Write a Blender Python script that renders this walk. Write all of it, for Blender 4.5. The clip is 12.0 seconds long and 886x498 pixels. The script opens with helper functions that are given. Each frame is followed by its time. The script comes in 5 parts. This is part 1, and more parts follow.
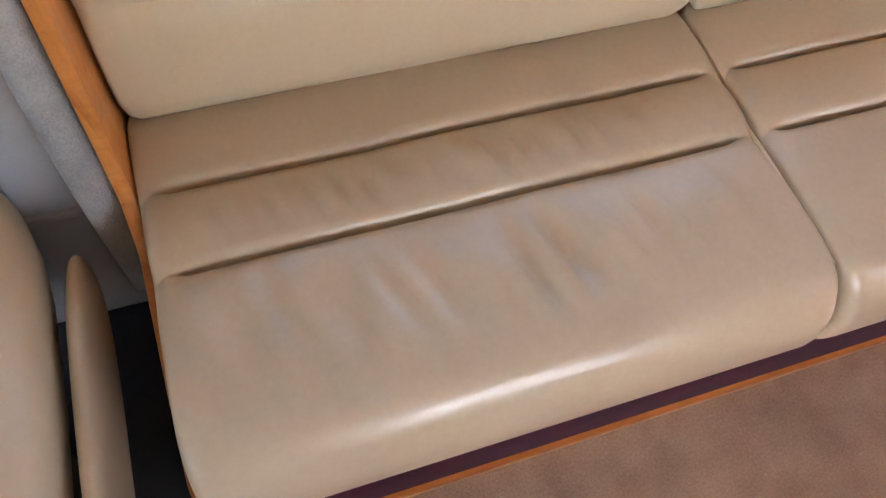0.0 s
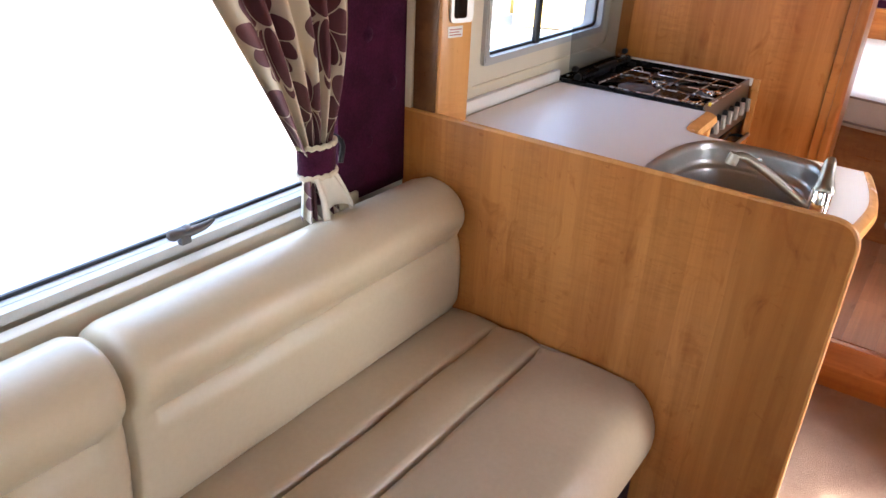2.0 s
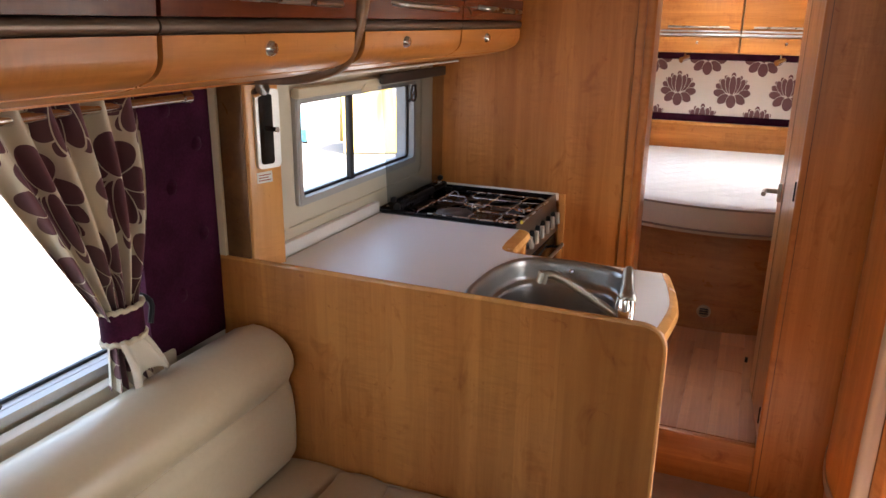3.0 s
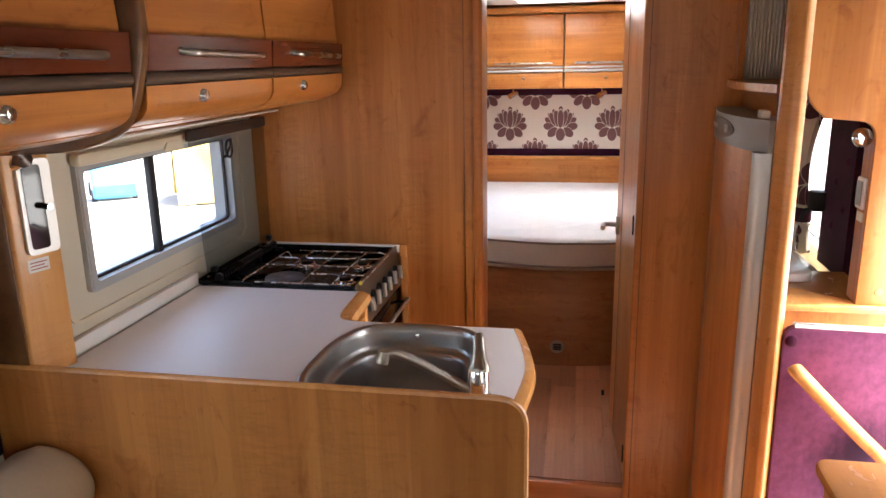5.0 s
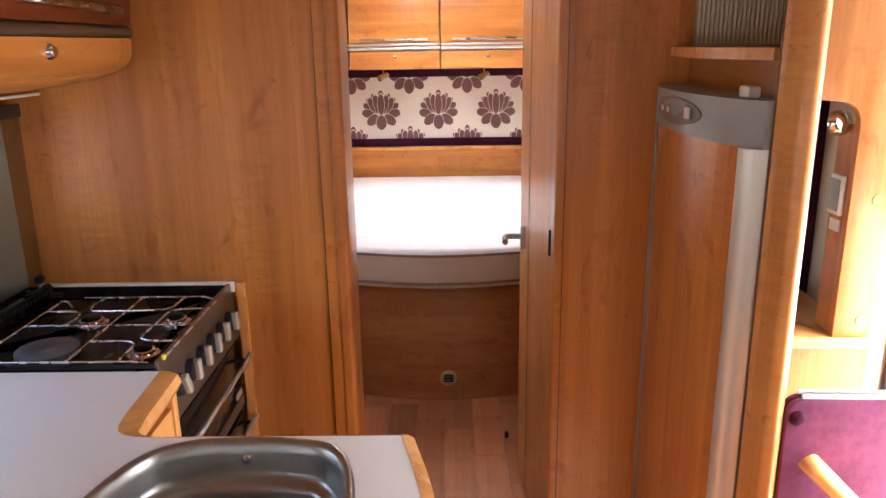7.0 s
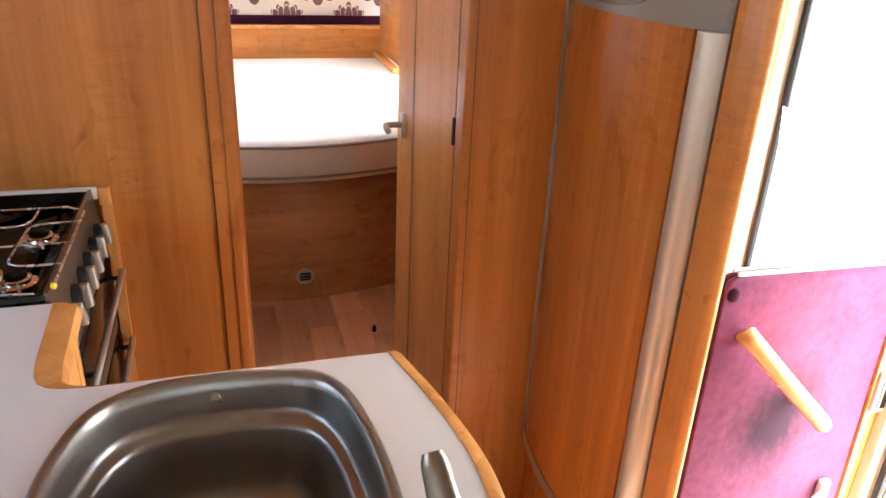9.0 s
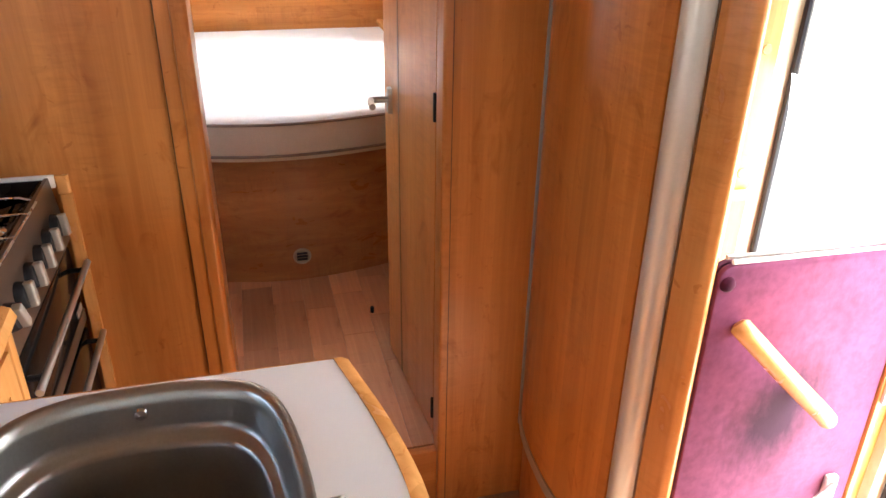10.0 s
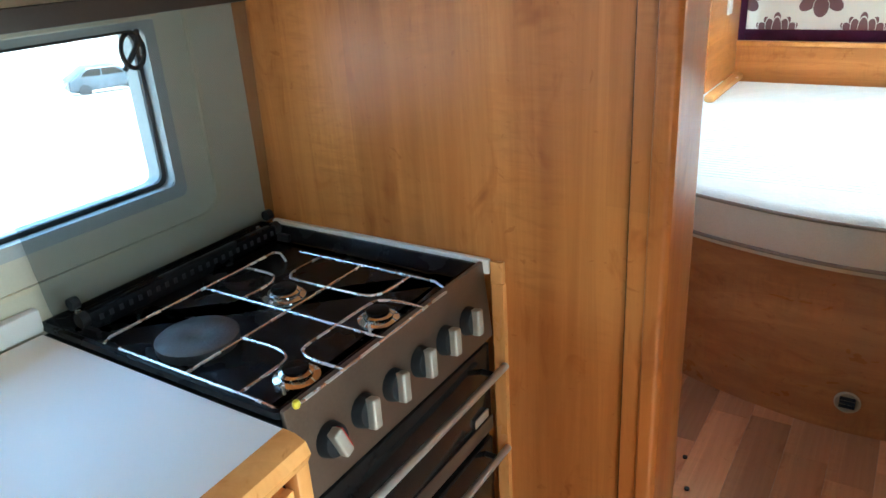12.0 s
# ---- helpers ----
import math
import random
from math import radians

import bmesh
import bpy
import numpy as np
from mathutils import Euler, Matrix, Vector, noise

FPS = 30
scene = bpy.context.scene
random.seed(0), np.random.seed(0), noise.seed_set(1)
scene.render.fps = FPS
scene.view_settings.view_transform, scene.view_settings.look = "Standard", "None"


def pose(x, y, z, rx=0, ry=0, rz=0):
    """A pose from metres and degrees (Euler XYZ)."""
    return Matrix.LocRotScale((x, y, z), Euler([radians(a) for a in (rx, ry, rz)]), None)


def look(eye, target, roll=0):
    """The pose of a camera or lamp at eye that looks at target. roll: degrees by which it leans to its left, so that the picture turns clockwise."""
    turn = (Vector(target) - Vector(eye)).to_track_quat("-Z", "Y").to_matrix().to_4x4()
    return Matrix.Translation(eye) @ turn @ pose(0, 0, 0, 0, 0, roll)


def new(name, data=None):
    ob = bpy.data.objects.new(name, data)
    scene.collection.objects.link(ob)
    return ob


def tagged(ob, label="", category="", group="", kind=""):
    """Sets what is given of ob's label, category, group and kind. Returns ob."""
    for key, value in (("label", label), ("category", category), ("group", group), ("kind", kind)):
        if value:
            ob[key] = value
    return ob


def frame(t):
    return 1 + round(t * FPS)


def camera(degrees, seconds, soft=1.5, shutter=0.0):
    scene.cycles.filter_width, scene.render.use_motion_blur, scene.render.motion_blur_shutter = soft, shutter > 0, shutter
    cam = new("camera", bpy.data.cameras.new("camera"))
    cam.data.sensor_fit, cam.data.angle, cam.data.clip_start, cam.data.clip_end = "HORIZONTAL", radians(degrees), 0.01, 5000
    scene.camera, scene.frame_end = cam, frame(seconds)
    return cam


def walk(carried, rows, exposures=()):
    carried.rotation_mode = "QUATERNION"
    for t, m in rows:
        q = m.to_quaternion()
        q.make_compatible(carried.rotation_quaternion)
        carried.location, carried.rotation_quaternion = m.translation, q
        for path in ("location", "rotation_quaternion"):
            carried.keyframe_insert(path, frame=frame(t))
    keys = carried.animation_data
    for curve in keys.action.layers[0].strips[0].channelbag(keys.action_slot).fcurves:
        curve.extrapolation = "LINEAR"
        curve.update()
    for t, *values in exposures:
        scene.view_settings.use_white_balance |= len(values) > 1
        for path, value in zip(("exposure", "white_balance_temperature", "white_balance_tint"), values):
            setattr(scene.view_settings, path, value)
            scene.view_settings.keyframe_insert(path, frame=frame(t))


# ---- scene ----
cam = camera(62.0, 12.0)
PATH = [
    (0, (-0.071, 0.011, 1.369), (0.349, 0.892, -0.376), 8.4),
    (0.2, (-0.021, -0.007, 1.385), (0.519, 0.902, -0.313), 6.9),
    (0.5, (0.013, 0.004, 1.41), (0.761, 0.917, -0.205), 8.4),
    (1, (0.137, -0.044, 1.424), (1.183, 1.005, 0.081), 4.3),
    (1.5, (0.163, -0.061, 1.446), (1.482, 0.976, 0.357), 4.7),
    (2, (0.234, -0.116, 1.484), (1.702, 0.897, 0.578), 2.9),
    (2.5, (0.269, -0.132, 1.501), (1.891, 0.775, 0.764), 1.8),
    (3, (0.289, -0.147, 1.513), (2.052, 0.585, 0.918), 0.8),
    (3.5, (0.308, -0.156, 1.521), (2.165, 0.39, 1.02), -0.3),
    (3.7, (0.326, -0.143, 1.526), (2.213, 0.32, 1.05), -0.0),
    (5.3, (0.559, -0.114, 1.516), (2.473, 0.205, 1.03), -1.6),
    (5.5, (0.618, -0.071, 1.509), (2.546, 0.193, 1.045), -1.8),
    (6, (0.754, 0.009, 1.501), (2.704, 0.114, 1.065), -1.9),
    (6.5, (0.907, -0.005, 1.484), (2.86, 0.033, 1.055), -2.1),
    (7, (1.092, -0.067, 1.469), (3.019, -0.043, 0.932), -0.9),
    (7.2, (1.127, -0.067, 1.464), (3.041, -0.08, 0.883), -0.4),
    (8.8, (1.229, 0.182, 1.45), (3.005, -0.355, 0.703), 2.5),
    (9, (1.231, 0.178, 1.447), (2.975, -0.36, 0.629), 2.6),
    (9.5, (1.242, 0.156, 1.438), (2.91, -0.356, 0.46), 2.5),
    (10, (1.296, 0.067, 1.444), (3.021, -0.395, 0.545), 0.9),
    (10.5, (1.378, -0.096, 1.441), (3.22, -0.298, 0.687), -1.1),
    (11, (1.478, -0.148, 1.434), (3.296, 0.105, 0.64), -1.2),
    (11.5, (1.643, -0.099, 1.416), (3.31, 0.674, 0.627), -2.8),
    (12, (1.789, -0.078, 1.409), (3.319, 0.946, 0.627), -3.8),
]
# stops of the camera's own brightening and darkening
EXPOSURES = [(0.0, 4.52, 6800, 10), (0.5, 4.67, 6900, 10), (1.0, 4.75, 6800, 10), (1.5, 4.7, 6600, 10), (2.0, 4.12, 6500, 10), (2.5, 3.47, 6950, 10), (3.0, 3.42, 6950, 10), (3.5, 3.42, 6850, 10), (5.5, 3.52, 6750, 10), (6.5, 3.67, 6750, 8), (7.0, 3.87, 6750, 10), (9.5, 4.14, 7000, 7), (10.5, 3.97, 6750, 10), (11.0, 4.05, 6550, 4), (11.5, 4.28, 5900, -7), (12.0, 4.1, 5350, -19)]
SKY, SUN, DOOR_LIGHT = 0.15, 2.4, 1.1
walk(cam, [(t, look(eye, target, roll)) for t, eye, target, roll in PATH], EXPOSURES)
# ---- world, sun, exposure ----
world = bpy.data.worlds.new("sky_world")
scene.world = world
world.use_nodes = True
wn = world.node_tree
sky = wn.nodes.new("ShaderNodeTexSky")
sky.sky_type = "NISHITA"
sky.sun_disc = False
sky.sun_elevation = radians(62)
sky.sun_rotation = radians(183.5)
sky.dust_density = 4.0
wn.links.new(sky.outputs[0], wn.nodes["Background"].inputs[0])
wn.nodes["Background"].inputs[1].default_value = SKY
sun_data = bpy.data.lights.new("sun", "SUN")
sun_data.energy = SUN
sun_data.angle = radians(1.5)
sun_data.color = (1.0, 0.95, 0.86)
sun = new("sun", sun_data)
sun.matrix_world = look((0, 0, 30), (-30 * math.cos(radians(62)) * math.sin(radians(183.5)), -30 * math.cos(radians(62)) * math.cos(radians(183.5)), 30 - 30 * math.sin(radians(62))))

# daylight through the open entrance
door_sky = bpy.data.lights.new("door_daylight", "AREA")
door_sky.shape, door_sky.size, door_sky.size_y = "RECTANGLE", 0.4, 1.1
door_sky.energy, door_sky.color = DOOR_LIGHT, (0.95, 0.97, 1.0)
door_lamp = new("door_daylight", door_sky)
door_lamp.matrix_world = look((1.88, -1.06, 0.55), (1.88, 0.0, 0.45))

# ---- mesh helpers ----
def box(b, x0, y0, z0, x1, y1, z1, bevel=0.0, seg=2):
    """A box, with its own edges bevelled, added to b."""
    m = Matrix.Translation(((x0 + x1) / 2, (y0 + y1) / 2, (z0 + z1) / 2)) @ Matrix.Diagonal((x1 - x0, y1 - y0, z1 - z0, 1))
    r = bmesh.ops.create_cube(b, size=1, matrix=m)
    if bevel:
        edges = list({e for v in r["verts"] for e in v.link_edges})
        bmesh.ops.bevel(b, geom=edges, offset=bevel, segments=seg, affect="EDGES", profile=0.5)
    return b


def boxed(x0, y0, z0, x1, y1, z1, bevel=0.0, seg=2):
    return box(bmesh.new(), x0, y0, z0, x1, y1, z1, bevel, seg)


def to3(axis, p, a):
    return {"x": (a, p[0], p[1]), "y": (p[0], a, p[1]), "z": (p[0], p[1], a)}[axis]


def prism(b, pts, axis, a0, a1, bevel=0.0, seg=2):
    """A closed outline pushed along an axis."""
    lo = [b.verts.new(to3(axis, p, a0)) for p in pts]
    hi = [b.verts.new(to3(axis, p, a1)) for p in pts]
    caps = [b.faces.new(lo), b.faces.new(hi)]
    n = len(pts)
    for i in range(n):
        b.faces.new((lo[i], lo[(i + 1) % n], hi[(i + 1) % n], hi[i]))
    bmesh.ops.recalc_face_normals(b, faces=b.faces[:])
    if bevel:
        edges = list({e for f in caps for e in f.edges})
        bmesh.ops.bevel(b, geom=edges, offset=bevel, segments=seg, affect="EDGES", profile=0.5)
    return b


def rpoly(pts, r, n=5):
    """An outline with rounded corners; r is one radius or one for each corner."""
    out = []
    k = len(pts)
    for i in range(k):
        rad = r[i] if isinstance(r, (list, tuple)) else r
        p = Vector(pts[i])
        a, c = Vector(pts[i - 1]) - p, Vector(pts[(i + 1) % k]) - p
        if rad <= 0:
            out.append(tuple(p))
            continue
        half = a.angle(c) / 2
        d = min(rad / math.tan(half), a.length * 0.49, c.length * 0.49)
        s, e = p + a.normalized() * d, p + c.normalized() * d
        for j in range(n + 1):
            t = j / n
            out.append(tuple(s * (1 - t) ** 2 + p * 2 * t * (1 - t) + e * t * t))
    return out


def frame_prism(b, outer, inner, axis, a0, a1):
    """A ring between two outlines with the same number of points."""
    n = len(outer)
    rings = [[b.verts.new(to3(axis, p, a)) for p in pts] for pts, a in ((outer, a0), (outer, a1), (inner, a1), (inner, a0))]
    for k in range(4):
        r0, r1 = rings[k], rings[(k + 1) % 4]
        for i in range(n):
            b.faces.new((r0[i], r0[(i + 1) % n], r1[(i + 1) % n], r1[i]))
    bmesh.ops.recalc_face_normals(b, faces=b.faces[:])
    return b


def tube(b, pts, r, n=10, flat=1.0):
    """A round bar along a line of points; r is one radius or one for each point."""
    pts = [Vector(p) for p in pts]
    rings = []
    up = None
    for i, p in enumerate(pts):
        d = (pts[min(i + 1, len(pts) - 1)] - pts[max(i - 1, 0)]).normalized()
        if up is None:
            up = d.orthogonal().normalized()
        up = (up - d * up.dot(d)).normalized()
        side = d.cross(up)
        rad = r[i] if isinstance(r, (list, tuple)) else r
        rings.append([b.verts.new(p + (up * math.cos(a) + side * math.sin(a) * flat) * rad) for a in (2 * math.pi * k / n for k in range(n))])
    for q0, q1 in zip(rings, rings[1:]):
        for k in range(n):
            b.faces.new((q0[k], q0[(k + 1) % n], q1[(k + 1) % n], q1[k]))
    b.faces.new(rings[0][::-1])
    b.faces.new(rings[-1])
    bmesh.ops.recalc_face_normals(b, faces=b.faces[:])
    return b


def smooth_line(pts, n=6):
    """More points along a line, on a gliding curve."""
    p = [Vector(q) for q in pts]
    p = [2 * p[0] - p[1]] + p + [2 * p[-1] - p[-2]]
    out = []
    for i in range(1, len(p) - 2):
        for j in range(n):
            t = j / n
            out.append(0.5 * (2 * p[i] + (p[i + 1] - p[i - 1]) * t + (2 * p[i - 1] - 5 * p[i] + 4 * p[i + 1] - p[i + 2]) * t * t + (3 * p[i] - p[i - 1] - 3 * p[i + 1] + p[i + 2]) * t ** 3))
    return out + [p[-2]]


def lathe(b, prof, m, n=20):
    """A turned body: profile of (radius, height), placed by m."""
    rings = [[b.verts.new(m @ Vector((r * math.cos(2 * math.pi * k / n), r * math.sin(2 * math.pi * k / n), h))) for k in range(n)] for r, h in prof]
    for q0, q1 in zip(rings, rings[1:]):
        for k in range(n):
            b.faces.new((q0[k], q0[(k + 1) % n], q1[(k + 1) % n], q1[k]))
    b.faces.new(rings[0])
    b.faces.new(rings[-1])
    bmesh.ops.recalc_face_normals(b, faces=b.faces[:])
    return b


def grid(b, fn, nu, nv, uv=None):
    """A sheet from a function of (u, v), both from 0 to 1."""
    vs = [[b.verts.new(fn(i / nu, j / nv)) for j in range(nv + 1)] for i in range(nu + 1)]
    lay = b.loops.layers.uv.new("UVMap") if uv else None
    for i in range(nu):
        for j in range(nv):
            f = b.faces.new((vs[i][j], vs[i + 1][j], vs[i + 1][j + 1], vs[i][j + 1]))
            if uv:
                for lp, (p, q) in zip(f.loops, ((i, j), (i + 1, j), (i + 1, j + 1), (i, j + 1))):
                    lp[lay].uv = (p / nu * uv[0], q / nv * uv[1])
    return b


def loft(b, rings, caps=True):
    """Closed rings of points joined one after another."""
    vr = [[b.verts.new(p) for p in ring] for ring in rings]
    n = len(vr[0])
    for q0, q1 in zip(vr, vr[1:]):
        for k in range(n):
            b.faces.new((q0[k], q0[(k + 1) % n], q1[(k + 1) % n], q1[k]))
    if caps:
        b.faces.new(vr[0])
        b.faces.new(vr[-1])
    bmesh.ops.recalc_face_normals(b, faces=b.faces[:])
    return b


def mesh_object(name, b, material, smooth):
    me = bpy.data.meshes.new(name)
    b.to_mesh(me)
    b.free()
    me.materials.append(material)
    if smooth:
        me.shade_smooth()
        me.set_sharp_from_angle(angle=radians(smooth))
    return new(name, me)


def thing(name, at, label, category, group="", kind=""):
    """A top-level thing: an Empty at its base."""
    e = new(name)
    e.location = at
    e.empty_display_size = 0.05
    return tagged(e, label, category, group, kind)


def part(name, b, material, parent, label="", smooth=40):
    """One mesh, drawn in world metres, under a thing or a part."""
    ob = mesh_object(name, b, material, smooth)
    ob.parent = parent
    base = parent
    shift = Vector((0, 0, 0))
    while base is not None:
        shift += base.location
        base = base.parent
    ob.location = -shift
    if label:
        ob["label"] = label
    return ob


def setting(name, b, material, label, category, smooth=40):
    return tagged(mesh_object(name, b, material, smooth), label, category, kind="structure")


def single(name, b, material, label, category, group="", smooth=40):
    return tagged(mesh_object(name, b, material, smooth), label, category, group)

# ---- materials ----
def base_mat(name, color, rough=0.5, metal=0.0, **more):
    m = bpy.data.materials.new(name)
    m.use_nodes = True
    t = m.node_tree
    p = t.nodes["Principled BSDF"]
    p.inputs["Base Color"].default_value = (*color, 1)
    p.inputs["Roughness"].default_value = rough
    p.inputs["Metallic"].default_value = metal
    for k, v in more.items():
        p.inputs[k.replace("_", " ")].default_value = v
    return m, t, p


def coords(t, scale=(1, 1, 1), kind="Object"):
    c, mp = t.nodes.new("ShaderNodeTexCoord"), t.nodes.new("ShaderNodeMapping")
    mp.inputs["Scale"].default_value = scale
    t.links.new(c.outputs[kind], mp.inputs["Vector"])
    return mp.outputs[0]


def noise_tex(t, vec, scale, detail=4.0, rough=0.55, distortion=0.0):
    n = t.nodes.new("ShaderNodeTexNoise")
    n.inputs["Scale"].default_value, n.inputs["Detail"].default_value = scale, detail
    n.inputs["Roughness"].default_value, n.inputs["Distortion"].default_value = rough, distortion
    t.links.new(vec, n.inputs["Vector"])
    return n.outputs[0]


def ramp(t, fac, stops):
    r = t.nodes.new("ShaderNodeValToRGB")
    e = r.color_ramp.elements
    while len(e) < len(stops):
        e.new(0.5)
    for el, (pos, col) in zip(e, stops):
        el.position, el.color = pos, (*col, 1)
    t.links.new(fac, r.inputs[0])
    return r.outputs[0]


def mixed(t, fac, a, c, mode="MIX"):
    n = t.nodes.new("ShaderNodeMix")
    n.data_type, n.blend_type = "RGBA", mode
    for sock, v in ((0, fac), (6, a), (7, c)):
        if hasattr(v, "links"):
            t.links.new(v, n.inputs[sock])
        else:
            n.inputs[sock].default_value = v if sock == 0 else (*v, 1)
    return n.outputs[2]


def math_node(t, op, a, c=0.0):
    n = t.nodes.new("ShaderNodeMath")
    n.operation = op
    for sock, v in ((0, a), (1, c)):
        if hasattr(v, "links"):
            t.links.new(v, n.inputs[sock])
        else:
            n.inputs[sock].default_value = v
    return n.outputs[0]


def bumped(t, p, height, strength, distance=0.01):
    n = t.nodes.new("ShaderNodeBump")
    n.inputs["Strength"].default_value, n.inputs["Distance"].default_value = strength, distance
    t.links.new(height, n.inputs["Height"])
    t.links.new(n.outputs[0], p.inputs["Normal"])


def wood(name, light, dark, grain="z", rough=0.32, varied=0.0, boards=0.75):
    """Satin wood laminate: bands of boards, streaks, fine pores and a few knots along the grain."""
    m, t, p = base_mat(name, light, rough)
    long, wide = 0.55, 9.0
    g = {"x": 0, "y": 1, "z": 2}[grain]
    def stretched(a, c):
        s = [c, c, c]
        s[g] = a
        return coords(t, s)
    sep = t.nodes.new("ShaderNodeSeparateXYZ")
    t.links.new(t.nodes.new("ShaderNodeTexCoord").outputs["Object"], sep.inputs[0])
    others = [k for k in range(3) if k != g]
    comb = t.nodes.new("ShaderNodeCombineXYZ")
    t.links.new(sep.outputs[g], comb.inputs[0])
    t.links.new(math_node(t, "ADD", sep.outputs[others[0]], sep.outputs[others[1]]), comb.inputs[1])
    brick = t.nodes.new("ShaderNodeTexBrick")
    t.links.new(comb.outputs[0], brick.inputs["Vector"])
    for key, v in (("Scale", 1.0), ("Mortar Size", 0.0), ("Brick Width", 1.7), ("Row Height", 0.083)):
        brick.inputs[key].default_value = v
    brick.inputs["Color1"].default_value, brick.inputs["Color2"].default_value = (0.8, 0.76, 0.71, 1), (1.1, 1.11, 1.12, 1)
    brick.offset, brick.offset_frequency = 0.37, 2
    bands = noise_tex(t, stretched(long, wide), 1.0, 1.0)
    streak = noise_tex(t, stretched(1.6, 34), 1.0, 5.0, 0.65, 0.6)
    pores = noise_tex(t, stretched(14, 300), 1.0, 2.0)
    flame = noise_tex(t, stretched(75, 14), 1.0, 3.0, 0.6, 0.8)
    blotch = noise_tex(t, stretched(7, 16), 1.0, 3.0, 0.6, 1.2)
    f = math_node(t, "ADD", math_node(t, "MULTIPLY", bands, 0.5), math_node(t, "MULTIPLY", streak, 0.5))
    col = ramp(t, f, [(0.38, dark), (0.5, tuple((a + c) / 2 for a, c in zip(light, dark))), (0.6, light)])
    spot = ramp(t, blotch, [(0.58, (1, 1, 1)), (0.68, (0.82, 0.72, 0.62)), (0.76, (0.62, 0.5, 0.4))])
    col = mixed(t, 0.9, col, spot, "MULTIPLY")
    col = mixed(t, boards, col, brick.outputs["Color"], "MULTIPLY")
    curl = ramp(t, noise_tex(t, stretched(2.2, 8), 1.0, 2.0), [(0.48, (0.12, 0.12, 0.12)), (0.62, (0.85, 0.85, 0.85))])
    col = mixed(t, curl, col, ramp(t, flame, [(0.36, (0.87, 0.84, 0.81)), (0.5, (1, 1, 1)), (0.66, (1.08, 1.09, 1.1))]), "MULTIPLY")
    fleck = noise_tex(t, stretched(30, 26), 1.0, 2.0, 0.5, 2.0)
    col = mixed(t, 0.75, col, ramp(t, fleck, [(0.68, (1, 1, 1)), (0.75, (0.72, 0.6, 0.5))]), "MULTIPLY")
    col = mixed(t, math_node(t, "MULTIPLY", pores, 0.3), col, dark)
    if varied:
        oi = t.nodes.new("ShaderNodeObjectInfo")
        hs = t.nodes.new("ShaderNodeHueSaturation")
        t.links.new(col, hs.inputs["Color"])
        t.links.new(math_node(t, "ADD", math_node(t, "MULTIPLY", oi.outputs["Random"], varied), 1 - varied / 2), hs.inputs["Value"])
        col = hs.outputs[0]
    t.links.new(col, p.inputs["Base Color"])
    t.links.new(math_node(t, "ADD", math_node(t, "MULTIPLY", blotch, 0.16), rough - 0.08), p.inputs["Roughness"])
    bumped(t, p, pores, 0.06, 0.002)
    p.inputs["Specular IOR Level"].default_value = 0.4
    return m


def stained(name, a, c, scale, rough, fine=150.0, bump=0.1, bump_scale=None, spread=0.1, metal=0.0, **more):
    """Two tones mottled over each other, with a fine grain and relief."""
    m, t, p = base_mat(name, a, rough, metal, **more)
    v = coords(t)
    big = noise_tex(t, v, scale, 4.0)
    small = noise_tex(t, v, fine, 3.0)
    f = math_node(t, "ADD", math_node(t, "MULTIPLY", big, 0.6), math_node(t, "MULTIPLY", small, 0.4))
    t.links.new(ramp(t, f, [(0.5 - spread, c), (0.5 + spread, a)]), p.inputs["Base Color"])
    t.links.new(math_node(t, "ADD", math_node(t, "MULTIPLY", big, 0.14), rough - 0.07), p.inputs["Roughness"])
    if bump:
        bumped(t, p, noise_tex(t, v, bump_scale or fine, 3.0), bump, 0.003)
    return m


